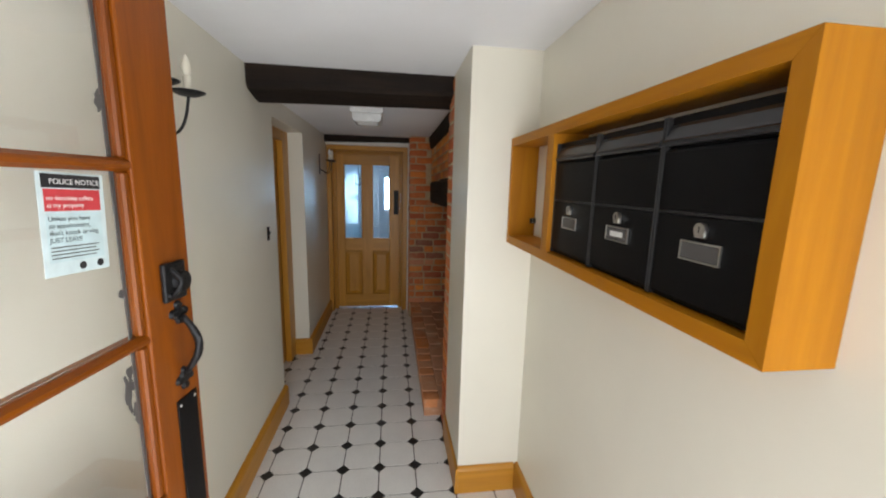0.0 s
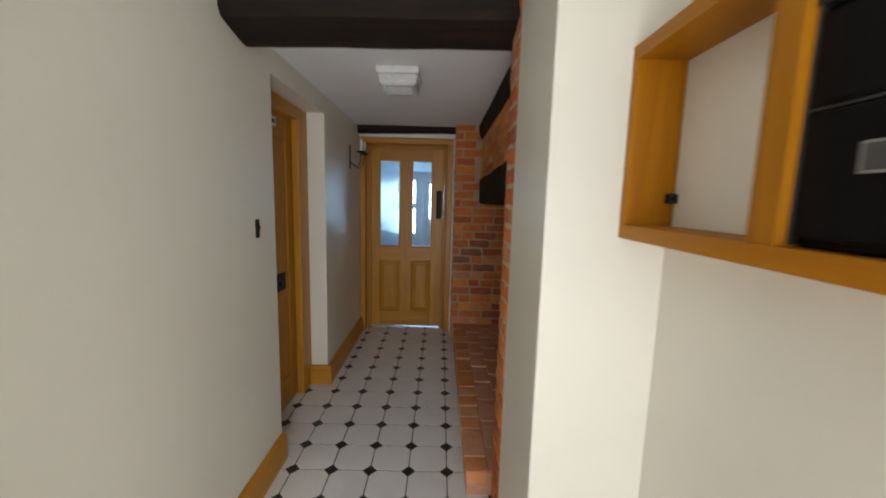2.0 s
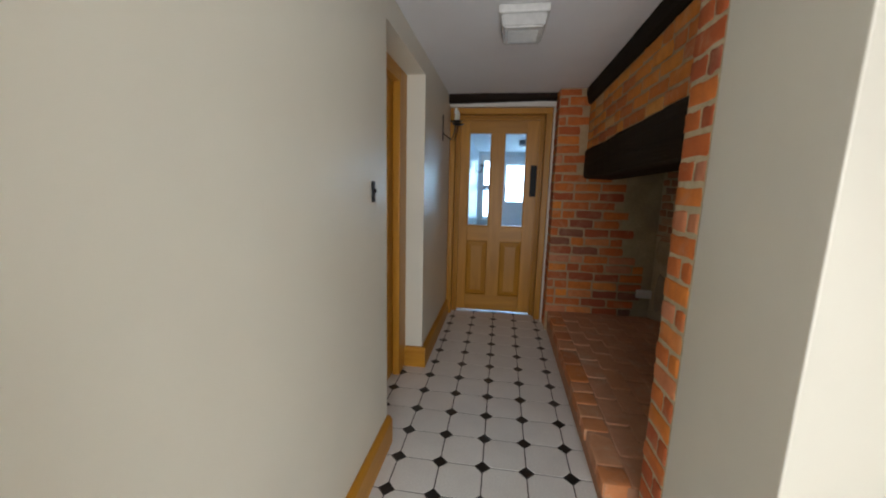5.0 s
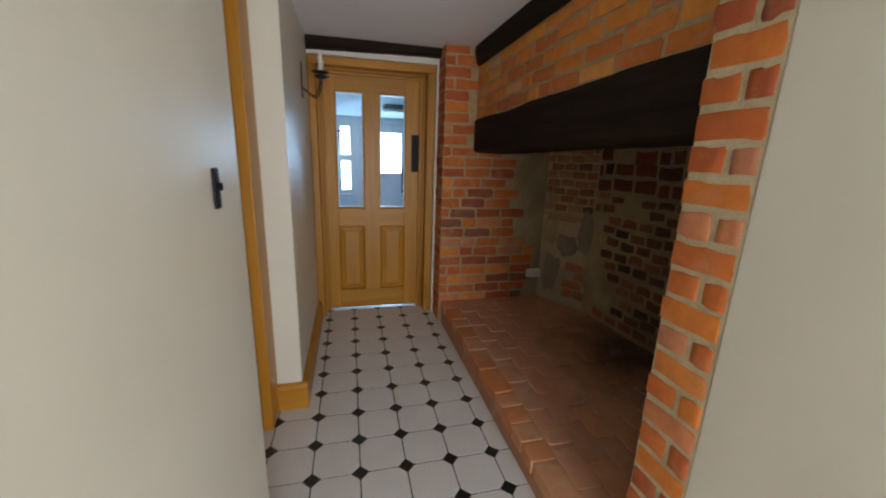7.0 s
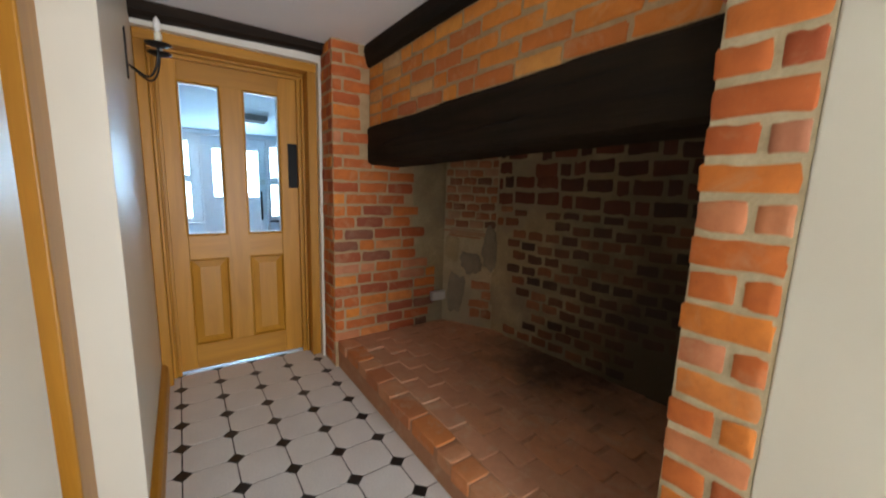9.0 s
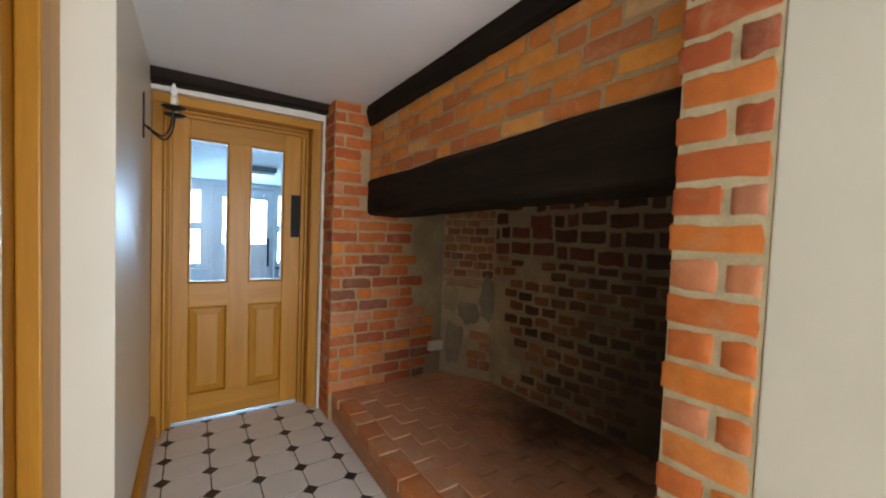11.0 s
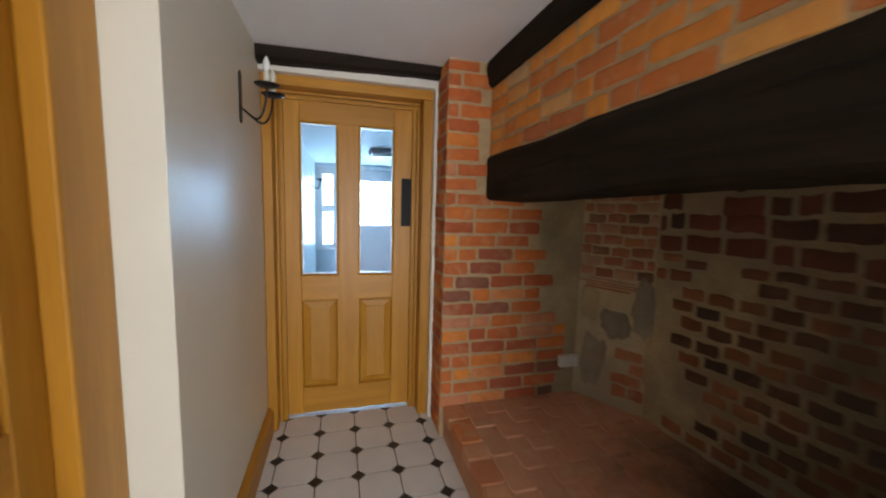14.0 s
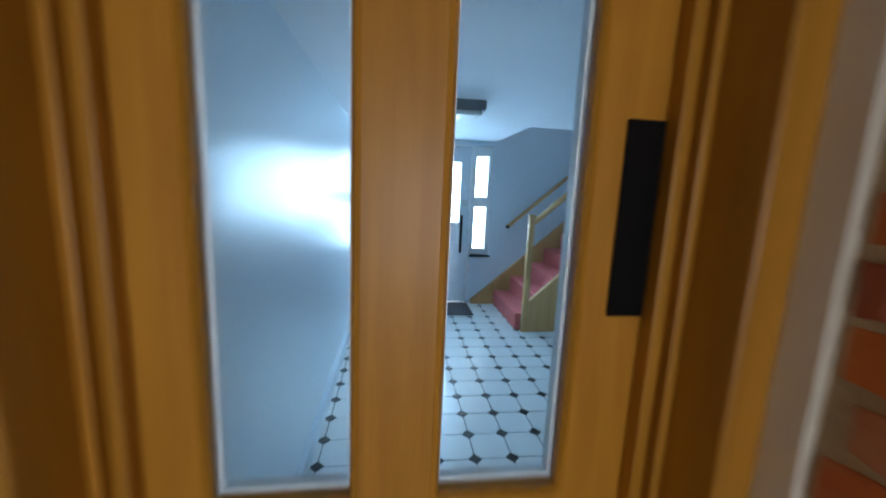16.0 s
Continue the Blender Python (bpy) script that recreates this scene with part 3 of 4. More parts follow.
for y0, y1 in ((-1.96, -1.80), (-1.64, -1.50), (-1.34, -1.19)):
    part("stile", boxed(-0.268, -0.255, y0, y1, 0.01, 1.90, 0.003), M_OAK_Z, door3)
for z0, z1 in ((0.012, 0.21), (0.74, 0.90), (1.74, 1.90)):
    for y0, y1 in ((-1.799, -1.641), (-1.499, -1.341)):
        part("rail", boxed(-0.268, -0.2555, y0, y1, z0, z1, 0.003), M_OAK_Y, door3)
lockset = part("rim_lock", boxed(-0.2545, -0.236, -1.560, -1.442, 0.815, 0.922, 0.004, 2), M_BLACK, door3, "black rim lock case")
part("knob", lathe(bmesh.new(), (0, 0, 0), [(0.010, -0.006), (0.014, 0.0), (0.015, 0.004), (0.010, 0.007)], 16), M_BLACK, lockset, "round black knob", True).matrix_local = pose(-0.231, -1.53, 0.868, 0, 90, 0)
sign = thing("door_sign", "small white plate fixed to the oak side door", "sign", (-0.255, -1.540, 1.832))
part("plate", boxed(0.0, 0.004, -0.056, 0.056, -0.027, 0.027, 0.001), M_PAPER, sign)
part("print", boxed(0.004, 0.0045, -0.038, 0.038, -0.012, 0.012), M_GREYPLASTIC, sign, "grey lettering too small to read")

# open front door, hinged near the start of the walk
door2 = tagged(thing("door_2", "open red-brown stained front door with glazed panes", "door"), kind="structure")
door2.matrix_world = pose(0.172, -3.577, 0, 0, 0, -6.5)
T = 0.046
part("lock_stile", boxed(-T, 0, -0.100, 0.043, 0.01, 2.0, 0.004, 2), M_RED_Z, door2)
part("hinge_stile", boxed(-T, 0, -0.80, -0.68, 0.01, 2.0, 0.004, 2), M_RED_Z, door2)
for z0, z1 in ((0.01, 0.25), (0.76, 0.862), (1.90, 2.0)):
    part("rail", boxed(-T, -0.0004, -0.6795, -0.1005, z0, z1, 0.004, 2), M_RED_Y, door2)
part("panel", boxed(-0.034, -0.012, -0.6795, -0.1005, 0.251, 0.759), M_RED_Z, door2)
for zc in (1.597, 1.234):
    part("glazing_bar", prism(bmesh.new(), [(-T + 0.004, zc - 0.012), (-0.014, zc - 0.013), (-0.002, zc - 0.006), (0.0, zc), (-0.002, zc + 0.006), (-0.014, zc + 0.013), (-T + 0.004, zc + 0.012)], "y", -0.6795, -0.1005), M_RED_Y, door2, "", False)
for z0, z1 in ((0.862, 1.221), (1.247, 1.584), (1.610, 1.90)):
    p = part("pane", boxed(-0.026, -0.022, -0.68, -0.10, z0, z1), M_GLASS, door2, "clear glass pane with dark marks at its edges")
    p.visible_shadow = False
    bm = boxed(-0.022, -0.006, -0.118, -0.1005, z0, z1, 0.004)
    part("glazing_bead", bm, M_RED_Z, door2)
    bm = boxed(-0.0265, -0.0225, -0.126, -0.118, z0, z1)
    part("putty_line", bm, M_GREYPLASTIC, door2, "grey line of old putty")
# small ragged dark marks on the glass beside the lock stile
for n, (y, z, h) in enumerate(((-0.137, 1.165, 0.10), (-0.146, 1.135, 0.12), (-0.131, 1.085, 0.06), (-0.133, 1.345, 0.02), (-0.133, 1.71, 0.045))):
    bm = bmesh.new()
    ring = [((0.3 + 0.7 * abs(math.sin(3 * a + n))) * math.cos(a) * 0.010, math.sin(a) * h / 2 * (0.75 + 0.25 * math.cos(2 * a + n))) for a in (2 * math.pi * k / 16 for k in range(16))]
    prism(bm, [(y + p, z + q) for p, q in ring], "x", -0.0218, -0.0208)
    part("putty_smear", bm, M_GREYPLASTIC, door2, "small dark smear on the glass")
latch = part("night_latch", boxed(0.0, 0.012, -0.058, 0.012, 1.300, 1.388, 0.004, 2), M_IRON, door2, "black iron night latch plate")
part("pull", tube(bmesh.new(), [(0.012, -0.050 + 0.004 * math.sin(k), 1.312 + 0.0065 * k) for k in range(2)] + [(0.014 + 0.024 * math.sin(math.pi * k / 8), -0.045, 1.315 + 0.062 * k / 8) for k in range(9)], 0.006, 8), M_IRON, latch, "", True)
part("cylinder", cyl(bmesh.new(), (0.017, -0.012, 1.342), 0.026, 0.023, 0.014, "x", 20), M_IRON, latch)
grip = part("pull_handle", tube(bmesh.new(), [(0.010 + 0.034 * math.sin(math.pi * k / 12), -0.013, 1.118 + 0.142 * k / 12) for k in range(13)], [0.006 + 0.0035 * math.sin(math.pi * k / 12) for k in range(13)], 10), M_IRON, door2, "black hammered iron pull handle", True)
for zc, s in ((1.262, 1), (1.106, -1)):
    bm = bmesh.new()
    for dy, dz, r in ((0, 0, 0.017), (-0.018, 0.004, 0.011), (0.018, 0.004, 0.011), (0, 0.022, 0.011), (0, -0.016, 0.009)):
        cyl(bm, (0.004, -0.013 + dy, zc + s * dz), r, r * 0.75, 0.008, "x", 12)
    part("rose", bm, M_IRON, grip, "leaf-shaped iron rose")
part("finger_plate", boxed(0.0, 0.004, -0.046, 0.024, 0.66, 1.056, 0.001), M_BLACK, door2, "tall black plate on the stile")
for y in (-0.036, 0.014):
    part("screw", cyl(bmesh.new(), (0.0045, y, 1.042), 0.004, 0.003, 0.003, "x", 10), M_STEEL, door2)

notice = thing("notice", "white, red and black printed notice stuck to the door glass", "notice")
notice.matrix_world = door2.matrix_world @ pose(-0.0215, -0.208, 1.493, -2.5, 0, 0)
part("sheet", boxed(0.0, 0.0008, -0.059, 0.059, -0.085, 0.085), M_SHEET, notice)
part("heading_band", boxed(0.0009, 0.0013, -0.052, 0.052, 0.060, 0.082), M_INK, notice)
part("red_band", boxed(0.0009, 0.0013, -0.050, 0.050, 0.022, 0.058), M_RED, notice)
part("lower_band", boxed(0.0009, 0.0012, -0.050, 0.050, -0.062, 0.019), M_PALE, notice)


def lettering(words, y, z, size, mat):
    cu = bpy.data.curves.new("words", "FONT")
    cu.body, cu.size, cu.align_x = words, size, "LEFT"
    cu.extrude = 0.0001
    cu.materials.append(mat)
    ob = new("lettering", cu)
    ob.parent = notice
    ob.matrix_parent_inverse = Matrix.Identity(4)
    ob.matrix_local = Matrix(((0, 0, 1, 0.0016), (1, 0, 0, y), (0, 1, 0, z), (0, 0, 0, 1)))
    return ob


lettering("POLICE NOTICE", -0.040, 0.066, 0.0125, M_PAPER)
lettering("no doorstep callers", -0.047, 0.040, 0.0105, M_PAPER)
lettering("at my property", -0.047, 0.028, 0.0105, M_PAPER)
for n, words in enumerate(("Unless you have", "an appointment,", "don't knock or ring", "JUST LEAVE")):
    lettering(words, -0.047, 0.006 - 0.0118 * n, 0.0112, M_INK)
for n in range(4):
    part("small_print", boxed(0.0012, 0.0014, -0.046, 0.040 - 0.006 * (n % 2), -0.0385 - 0.006 * n, -0.0365 - 0.006 * n), M_GREYPLASTIC, notice, "lines of print too small to read")
part("emblem", lathe(bmesh.new(), (0, 0, 0), [(0.007, 0), (0.006, 0.0004)], 10), M_INK, notice, "small dark round emblem").matrix_local = pose(0.0012, 0.006, -0.073, 0, 90, 0)
part("emblem", lathe(bmesh.new(), (0, 0, 0), [(0.007, 0), (0.006, 0.0004)], 10), M_INK, notice, "small dark round emblem").matrix_local = pose(0.0012, 0.040, -0.073, 0, 90, 0)

# ---- letter boxes in their wooden surround ----
surround = thing("letter_box_surround", "orange varnished pine surround fixed to the wall around letter boxes", "shelf")
SX, SW = 1.200, 1.3245
Y0, Y1, Z0, Z1, TB = -4.061, -2.795, 1.318, 1.787, 0.034
part("top_board", prism(bmesh.new(), [(Y0, Z1), (Y0 + TB, Z1 - TB), (Y1 - TB, Z1 - TB), (Y1, Z1)], "x", SX, SW), M_BOX_Y, surround)
part("bottom_board", prism(bmesh.new(), [(Y0, Z0), (Y1, Z0), (Y1 - TB, Z0 + TB), (Y0 + TB, Z0 + TB)], "x", SX, SW), M_BOX_Y, surround)
for ya, yb in ((Y0 - 0.0005, Y0 + TB - 0.0005), (Y1 + 0.0005, Y1 - TB + 0.0005)):
    part("end_board", prism(bmesh.new(), [(ya, Z0 + 0.0005), (ya, Z1 - 0.0005), (yb, Z1 - TB - 0.0005), (yb, Z0 + TB + 0.0005)], "x", SX, SW), M_BOX_Z, surround)
part("divider", boxed(SX + 0.001, SW, -3.266, -3.214, Z0 + TB, Z1 - TB, 0.001), M_BOX_Z, surround)
for y, z, s in ((-2.8295, 1.424, -1), (-3.213, 1.738, 1)):
    bm = boxed(1.312, 1.3245, y - 0.014, y + 0.014, z - 0.015, z + 0.009, 0.001)
    box(bm, 1.300, 1.312, y + s * 0.0005, y + s * 0.004, z - 0.015, z + 0.009, 0.001)
    bracket = part("bracket", bm, M_IRON, surround, "small brown metal corner bracket")
    for dz in (-0.009, 0.003):
        part("screw", cyl(bmesh.new(), (1.3115, y + s * 0.009, z + dz), 0.003, 0.0022, 0.002, "x", 8), M_STEEL, bracket)


def letter_box(y, label, paper):
    b = thing("letter_box", label, "letter box", (1.218, y, 1.3535), "letter boxes in the surround")
    w = 0.126
    part("body", boxed(0.012, 0.105, -w, w, 0.0, 0.368, 0.003), M_BLACK, b)
    part("lower_door", boxed(0.0, 0.0115, -w + 0.006, w - 0.006, 0.012, 0.176, 0.003, 2), M_BLACK, b)
    up = [(0.0115, 0.184), (0.001, 0.184), (0.0, 0.19), (0.0, 0.296), (0.003, 0.302), (0.0115, 0.306)]
    part("upper_door", prism(bmesh.new(), up, "y", -w + 0.006, w - 0.006), M_BLACK, b)
    hood = [(0.0115, 0.310), (-0.005, 0.309), (-0.0075, 0.312), (-0.007, 0.318), (-0.004, 0.321), (-0.0015, 0.326), (0.006, 0.345), (0.0115, 0.352)]
    part("flap", prism(bmesh.new(), hood, "y", -w + 0.004, w - 0.004), M_FLAP, b, "curved black letter flap")
    part("side_rim", boxed(-0.002, 0.012, -w, -w + 0.004, 0.002, 0.367, 0.001), M_EDGE, b, "thin edge of the box, lightened as a highlight")
    part("side_rim", boxed(-0.002, 0.012, w - 0.004, w, 0.002, 0.367, 0.001), M_EDGE, b, "thin edge of the box, lightened as a highlight")
    # bar added in the gap to carry the painted highlight
    part("door_rail", boxed(-0.001, 0.0115, -w + 0.005, w - 0.005, 0.1775, 0.1825, 0.001), M_EDGE, b, "thin bar added as a highlight between the two flaps")
    bm = cyl(bmesh.new(), (-0.004, 0, 0.154), 0.0125, 0.0115, 0.010, "x", 18)
    box(bm, -0.008, 0.0, -0.0125, 0.0125, 0.139, 0.154, 0.002)
    lock = part("lock", bm, M_STEEL, b, "nickel cam lock")
    part("keyhole", boxed(-0.0096, -0.0088, -0.0012, 0.0012, 0.148, 0.160), M_INK, lock)
    holder = part("name_holder", boxed(-0.003, 0.0, -0.044, 0.044, 0.096, 0.129, 0.001), M_GREYPLASTIC, b, "clear plastic name holder")
    bm = bmesh.new()
    for a in ((-0.046, 0.046, 0.128, 0.131), (-0.046, 0.046, 0.094, 0.097), (-0.046, -0.043, 0.097, 0.128), (0.043, 0.046, 0.097, 0.128)):
        box(bm, -0.0045, -0.001, a[0], a[1], a[2], a[3])
    part("rim", bm, M_STEEL, holder)
    if paper:
        part("name_slip", boxed(-0.0036, -0.003, -0.026, 0.026, 0.106, 0.119), M_PAPER, holder, "white paper slip")
    return b


letter_box(-3.391, "black metal letter box with an empty name holder", False)
letter_box(-3.647, "black metal letter box with a white name slip", True)
letter_box(-3.903, "black metal letter box with an empty name holder", False)

# ---- wall lights, ceiling light, switch, socket ----
def sconce(x, y, z, label):
    """A two-branch wall light on a wall that faces +x; z is the foot of its plate."""
    s = thing("wall_light", label, "wall light", (x, y, z), "candle wall lights")
    part("back_plate", prism(bmesh.new(), [(-0.016, 0.0), (0.0, -0.012), (0.016, 0.0), (0.017, 0.185), (0.0, 0.2), (-0.017, 0.185)], "x", 0.0, 0.006), M_IRON, s)
    for side in (-1, 1):
        dx, dy = 0.112, 0.074 * side
        pts = []
        for k in range(15):
            a = k / 14
            out = 1 - (1 - a) ** 2
            pts.append((0.006 + dx * out, dy * out, 0.05 - 0.052 * math.sin(math.pi * min(a * 1.15, 1.0)) + 0.075 * max(0, a - 0.35) ** 1.3 / 0.65 ** 1.3))
        arm = part("arm", tube(bmesh.new(), pts, 0.0045, 8), M_IRON, s, "curved iron arm", True)
        cx, cy, cz = pts[-1]
        part("drip_pan", lathe(bmesh.new(), (cx, cy, cz), [(0.012, -0.006), (0.03, -0.002), (0.047, 0.007), (0.049, 0.010), (0.03, 0.004), (0.008, 0.003)], 24), M_IRON, arm, "", True)
        candle = part("candle_tube", lathe(bmesh.new(), (cx, cy, cz + 0.004), [(0.0125, 0), (0.0125, 0.015), (0.0122, 0.050), (0.010, 0.053), (0.008, 0.053)], 18), M_WAX, s, "ivory plastic candle tube", True)
        part("bulb", lathe(bmesh.new(), (cx, cy, cz + 0.057), [(0.008, 0), (0.013, 0.011), (0.0155, 0.024), (0.012, 0.042), (0.005, 0.056), (0.001, 0.062)], 16), M_WAX if side > 0 else M_WHITE, candle, "unlit candle bulb", True)
    return s


sconce(-0.085, -0.360, 1.662, "black iron two-branch candle wall light by the oak door, unlit")
sconce(-0.085, -3.240, 1.707, "black iron two-branch candle wall light near the entrance, unlit")

lamp = thing("ceiling_light", "square white ceiling light with a ribbed diffuser, unlit", "ceiling light", (0.488, -1.572, 2.095))
part("base", boxed(-0.115, 0.115, -0.128, 0.128, -0.034, 0.0, 0.006, 2), M_WHITE, lamp)
bm = bmesh.new()
lo, hi = [], []
for sx, sy in ((-1, -1), (1, -1), (1, 1), (-1, 1)):
    lo.append(bm.verts.new((sx * 0.092, sy * 0.112, -0.092)))
    hi.append(bm.verts.new((sx * 0.106, sy * 0.120, -0.034)))
bm.faces.new(lo)
bm.faces.new(hi[::-1])
for k in range(4):
    bm.faces.new((lo[k], lo[(k + 1) % 4], hi[(k + 1) % 4], hi[k]))
bmesh.ops.bevel(bm, geom=list(bm.edges), offset=0.008, segments=2, affect="EDGES")
diff = part("diffuser", bm, M_DIFFUSER, lamp, "translucent prismatic diffuser")
for k in range(9):
    part("rib", boxed(-0.07, 0.07, -0.066 + k * 0.0165 - 0.0025, -0.066 + k * 0.0165 + 0.0025, -0.0945, -0.0915, 0.001), M_DIFFUSER, diff)

sw = thing("light_switch", "narrow black switch plate on the cream wall", "switch", (-0.085, -2.104, 1.253))
part("plate", boxed(0.0, 0.007, -0.015, 0.015, -0.042, 0.042, 0.003, 2), M_BLACK, sw)
part("toggle", boxed(0.007, 0.016, -0.004, 0.004, -0.004, 0.012, 0.002), M_BLACK, sw)
sk = thing("socket_box", "white plastic socket box on the brick wall above the hearth", "socket", (1.675, -0.188, 0.40))
part("box", boxed(-0.06, 0.06, -0.036, 0.0, -0.034, 0.034, 0.004, 2), M_WHITE, sk)
part("cover", boxed(-0.056, 0.056, -0.040, -0.036, -0.030, 0.030, 0.0015), M_WHITE, sk)

# ---- hall beyond the glazed door ----
hd = tagged(thing("door_4", "white half-glazed front door of the hall", "door"), kind="structure")
bm = boxed(0.37, 1.23, 4.16, 4.205, 0.01, 0.99, 0.003)
part("lower_panel", bm, M_HALLDOOR, hd)
for a in ((0.37, 0.50, 0.99, 1.88), (1.12, 1.23, 0.99, 1.88), (0.50, 1.12, 1.70, 1.88)):
    part("stile", boxed(a[0], a[1], 4.16, 4.205, a[2], a[3], 0.003), M_HALLDOOR, hd)
for x0, x1 in ((0.50, 0.80), (0.815, 1.12)):
    p = part("pane", boxed(x0, x1, 4.18, 4.185, 0.99, 1.70), M_GLASS, hd, "bright daylit glass")
    p.visible_shadow = False
part("glazing_bar", boxed(0.80, 0.815, 4.165, 4.20, 0.99, 1.70), M_UPVC, hd)
part("letter_plate", boxed(1.135, 1.165, 4.148, 4.159, 0.62, 1.08, 0.003), M_BLACK, hd, "long black handle plate")
part("latch", boxed(1.14, 1.21, 4.13, 4.159, 1.19, 1.27, 0.004), M_STEEL, hd, "brass night latch")
bm = boxed(0.335, 0.368, 4.10, 4.28, 0.0, 1.90)
box(bm, 1.232, 1.262, 4.10, 4.28, 0.0, 1.90)
box(bm, 0.368, 1.232, 4.10, 4.28, 1.882, 1.90)
tagged(part("door_frame_4", bm, M_UPVC, None, "white painted frame of the hall door"), category="door frame", kind="structure")
for n, (x0, x1, g0, g1) in enumerate(((-0.019, 0.334, 0.055, 0.205), (1.263, 1.499, 1.300, 1.45))):
    wdw = tagged(thing("window_%d" % (n + 1), "narrow white sidelight window with two bright panes", "window"), kind="structure")
    for a in ((x0, g0), (g1, x1)):
        part("window_frame", boxed(a[0], a[1], 4.15, 4.21, 0.601, 1.899, 0.003), M_UPVC, wdw)
    for z0, z1 in ((0.601, 0.68), (1.19, 1.305), (1.785, 1.899)):
        part("window_frame", boxed(g0, g1, 4.151, 4.21, z0, z1, 0.003), M_UPVC, wdw)
    for z0, z1 in ((0.68, 1.19), (1.305, 1.785)):
        p = part("pane", boxed(g0, g1, 4.18, 4.185, z0, z1), M_GLASS, wdw, "bright daylit glass")
        p.visible_shadow = False
    part("window_sill", boxed(x0 - 0.01, x1 + 0.01, 4.075, 4.15, 0.585, 0.605, 0.004), M_UPVC if n == 0 else M_MAT, wdw)

setting("baseboard_hall_north", boxed(-0.03, 0.334, 4.098, 4.119, 0.0, 0.10, 0.004), M_OAK_X, "honey oak skirting board under the sidelight", "baseboard")

hall_lamp = thing("hall_ceiling_light", "grey box-shaped ceiling light in the hall", "ceiling light", (0.785, 2.30, 1.955))
part("base", boxed(-0.14, 0.14, -0.14, 0.14, -0.06, 0.0, 0.006), M_LAMPBOX, hall_lamp)
part("diffuser", boxed(-0.12, 0.12, -0.12, 0.12, -0.09, -0.06, 0.008), M_WHITE, hall_lamp)
sconce(-0.06, 3.30, 1.52, "black iron two-branch candle wall light in the hall, unlit")
mat = thing("door_mat", "dark rectangular mat before the white hall door", "door mat", (0.78, 3.86, 0.0))
part("pile", boxed(-0.40, 0.47, -0.22, 0.22, 0.001, 0.014, 0.004), M_MAT, mat)

stairs = tagged(thing("stairs", "straight stairs with pink carpet and oak strings", "stairs"), kind="structure")
for n in range(5):
    x0 = 1.58 + 0.20 * n
    part("step", boxed(x0, 2.6, 3.20, 4.07, 0.18 * n - (0.0 if n == 0 else 0.02), 0.18 * (n + 1), 0.012, 2), M_PINK, stairs, "pink carpeted step")
part("wall_string", prism(bmesh.new(), [(1.30, 0.0), (2.6, 0.0), (2.6, 1.20), (2.45, 1.07), (1.46, 0.18), (1.30, 0.05)], "y", 4.072, 4.119), M_PINE, stairs)
part("outer_string", prism(bmesh.new(), [(1.64, 0.0), (2.6, 0.0), (2.6, 1.15), (2.45, 1.02), (1.64, 0.26)], "y", 3.15, 3.195), M_PINE, stairs)
newel = part("newel_post", boxed(1.635, 1.690, 3.14, 3.195, 0.0, 1.15, 0.005, 2), M_PINE, stairs, "pale oak newel post")
part("cap", boxed(1.628, 1.697, 3.133, 3.202, 1.15, 1.175, 0.006, 2), M_PINE, newel)
part("handrail", tube(bmesh.new(), [(1.69, 3.165, 1.10), (2.58, 3.165, 1.90)], 0.028, 12), M_PINE, stairs, "", True)
part("wall_handrail", tube(bmesh.new(), [(1.71, 4.05, 0.98), (2.58, 4.05, 1.74)], 0.022, 12), M_PINE, stairs, "", True)
part("rail_end", lathe(bmesh.new(), (1.70, 4.05, 0.970), [(0.01, -0.02), (0.026, -0.01), (0.026, 0.012), (0.01, 0.02)], 14), M_BLACK, stairs, "black rail bracket", True)

# ---- pieces: bricks ----
rng = random.Random(5)


def brick_mesh(seed, rough=1.0, worn=0.10):
    """A unit brick, 1 x 1 x 1 in length, depth and height, its worn face at y = 0 facing -y."""
    r = random.Random(seed)
    us, vs = (0.0, 0.035, 0.34, 0.67, 0.965, 1.0), (0.0, 0.10, 0.5, 0.90, 1.0)
    verts, faces = [], []
    nu, nv = len(us), len(vs)
    for j, v in enumerate(vs):
        for i, u in enumerate(us):
            edge = i in (0, nu - 1) or j in (0, nv - 1)
            corner = i in (0, nu - 1) and j in (0, nv - 1)
            d = (worn if edge else 0.0) + (worn if corner else 0.0) + r.uniform(-0.025, 0.025) * rough
            du = (0.022 if i == 0 else -0.022) if corner else 0
            dv = (0.07 if j == 0 else -0.07) if corner else 0
            verts.append((u - 0.5 + du + r.uniform(-0.012, 0.012) * rough, d, v - 0.5 + dv + r.uniform(-0.045, 0.045) * rough * (1 if edge else 0.3)))
    for j in range(nv - 1):
        for i in range(nu - 1):
            a = j * nu + i
            faces.append((a, a + 1, a + nu + 1, a + nu))
    ring = [i for i in range(nu)] + [j * nu + nu - 1 for j in range(1, nv)] + [(nv - 1) * nu + i for i in range(nu - 2, -1, -1)] + [j * nu for j in range(nv - 2, 0, -1)]
    base = len(verts)
    for k in ring:
        x, _, z = verts[k]
        verts.append((x, 1.0, z))
    n = len(ring)
    for k in range(n):
        faces.append((ring[k], base + k, base + (k + 1) % n, ring[(k + 1) % n]))
    return verts, faces


def brick_set(name, mat, rough, count=8, worn=0.10):
    out = []
    for s in range(count):
        v, f = brick_mesh(s * 7 + len(name), rough, worn)
        me = bpy.data.meshes.new(name)
        me.from_pydata(v, [], f)
        me.materials.append(mat)
        me.polygons.foreach_set("use_smooth", [k < 20 for k in range(len(me.polygons))])
        me.update()
        out.append(me)
    return out


FRESH = brick_set("brick", M_BRICK, 1.5)
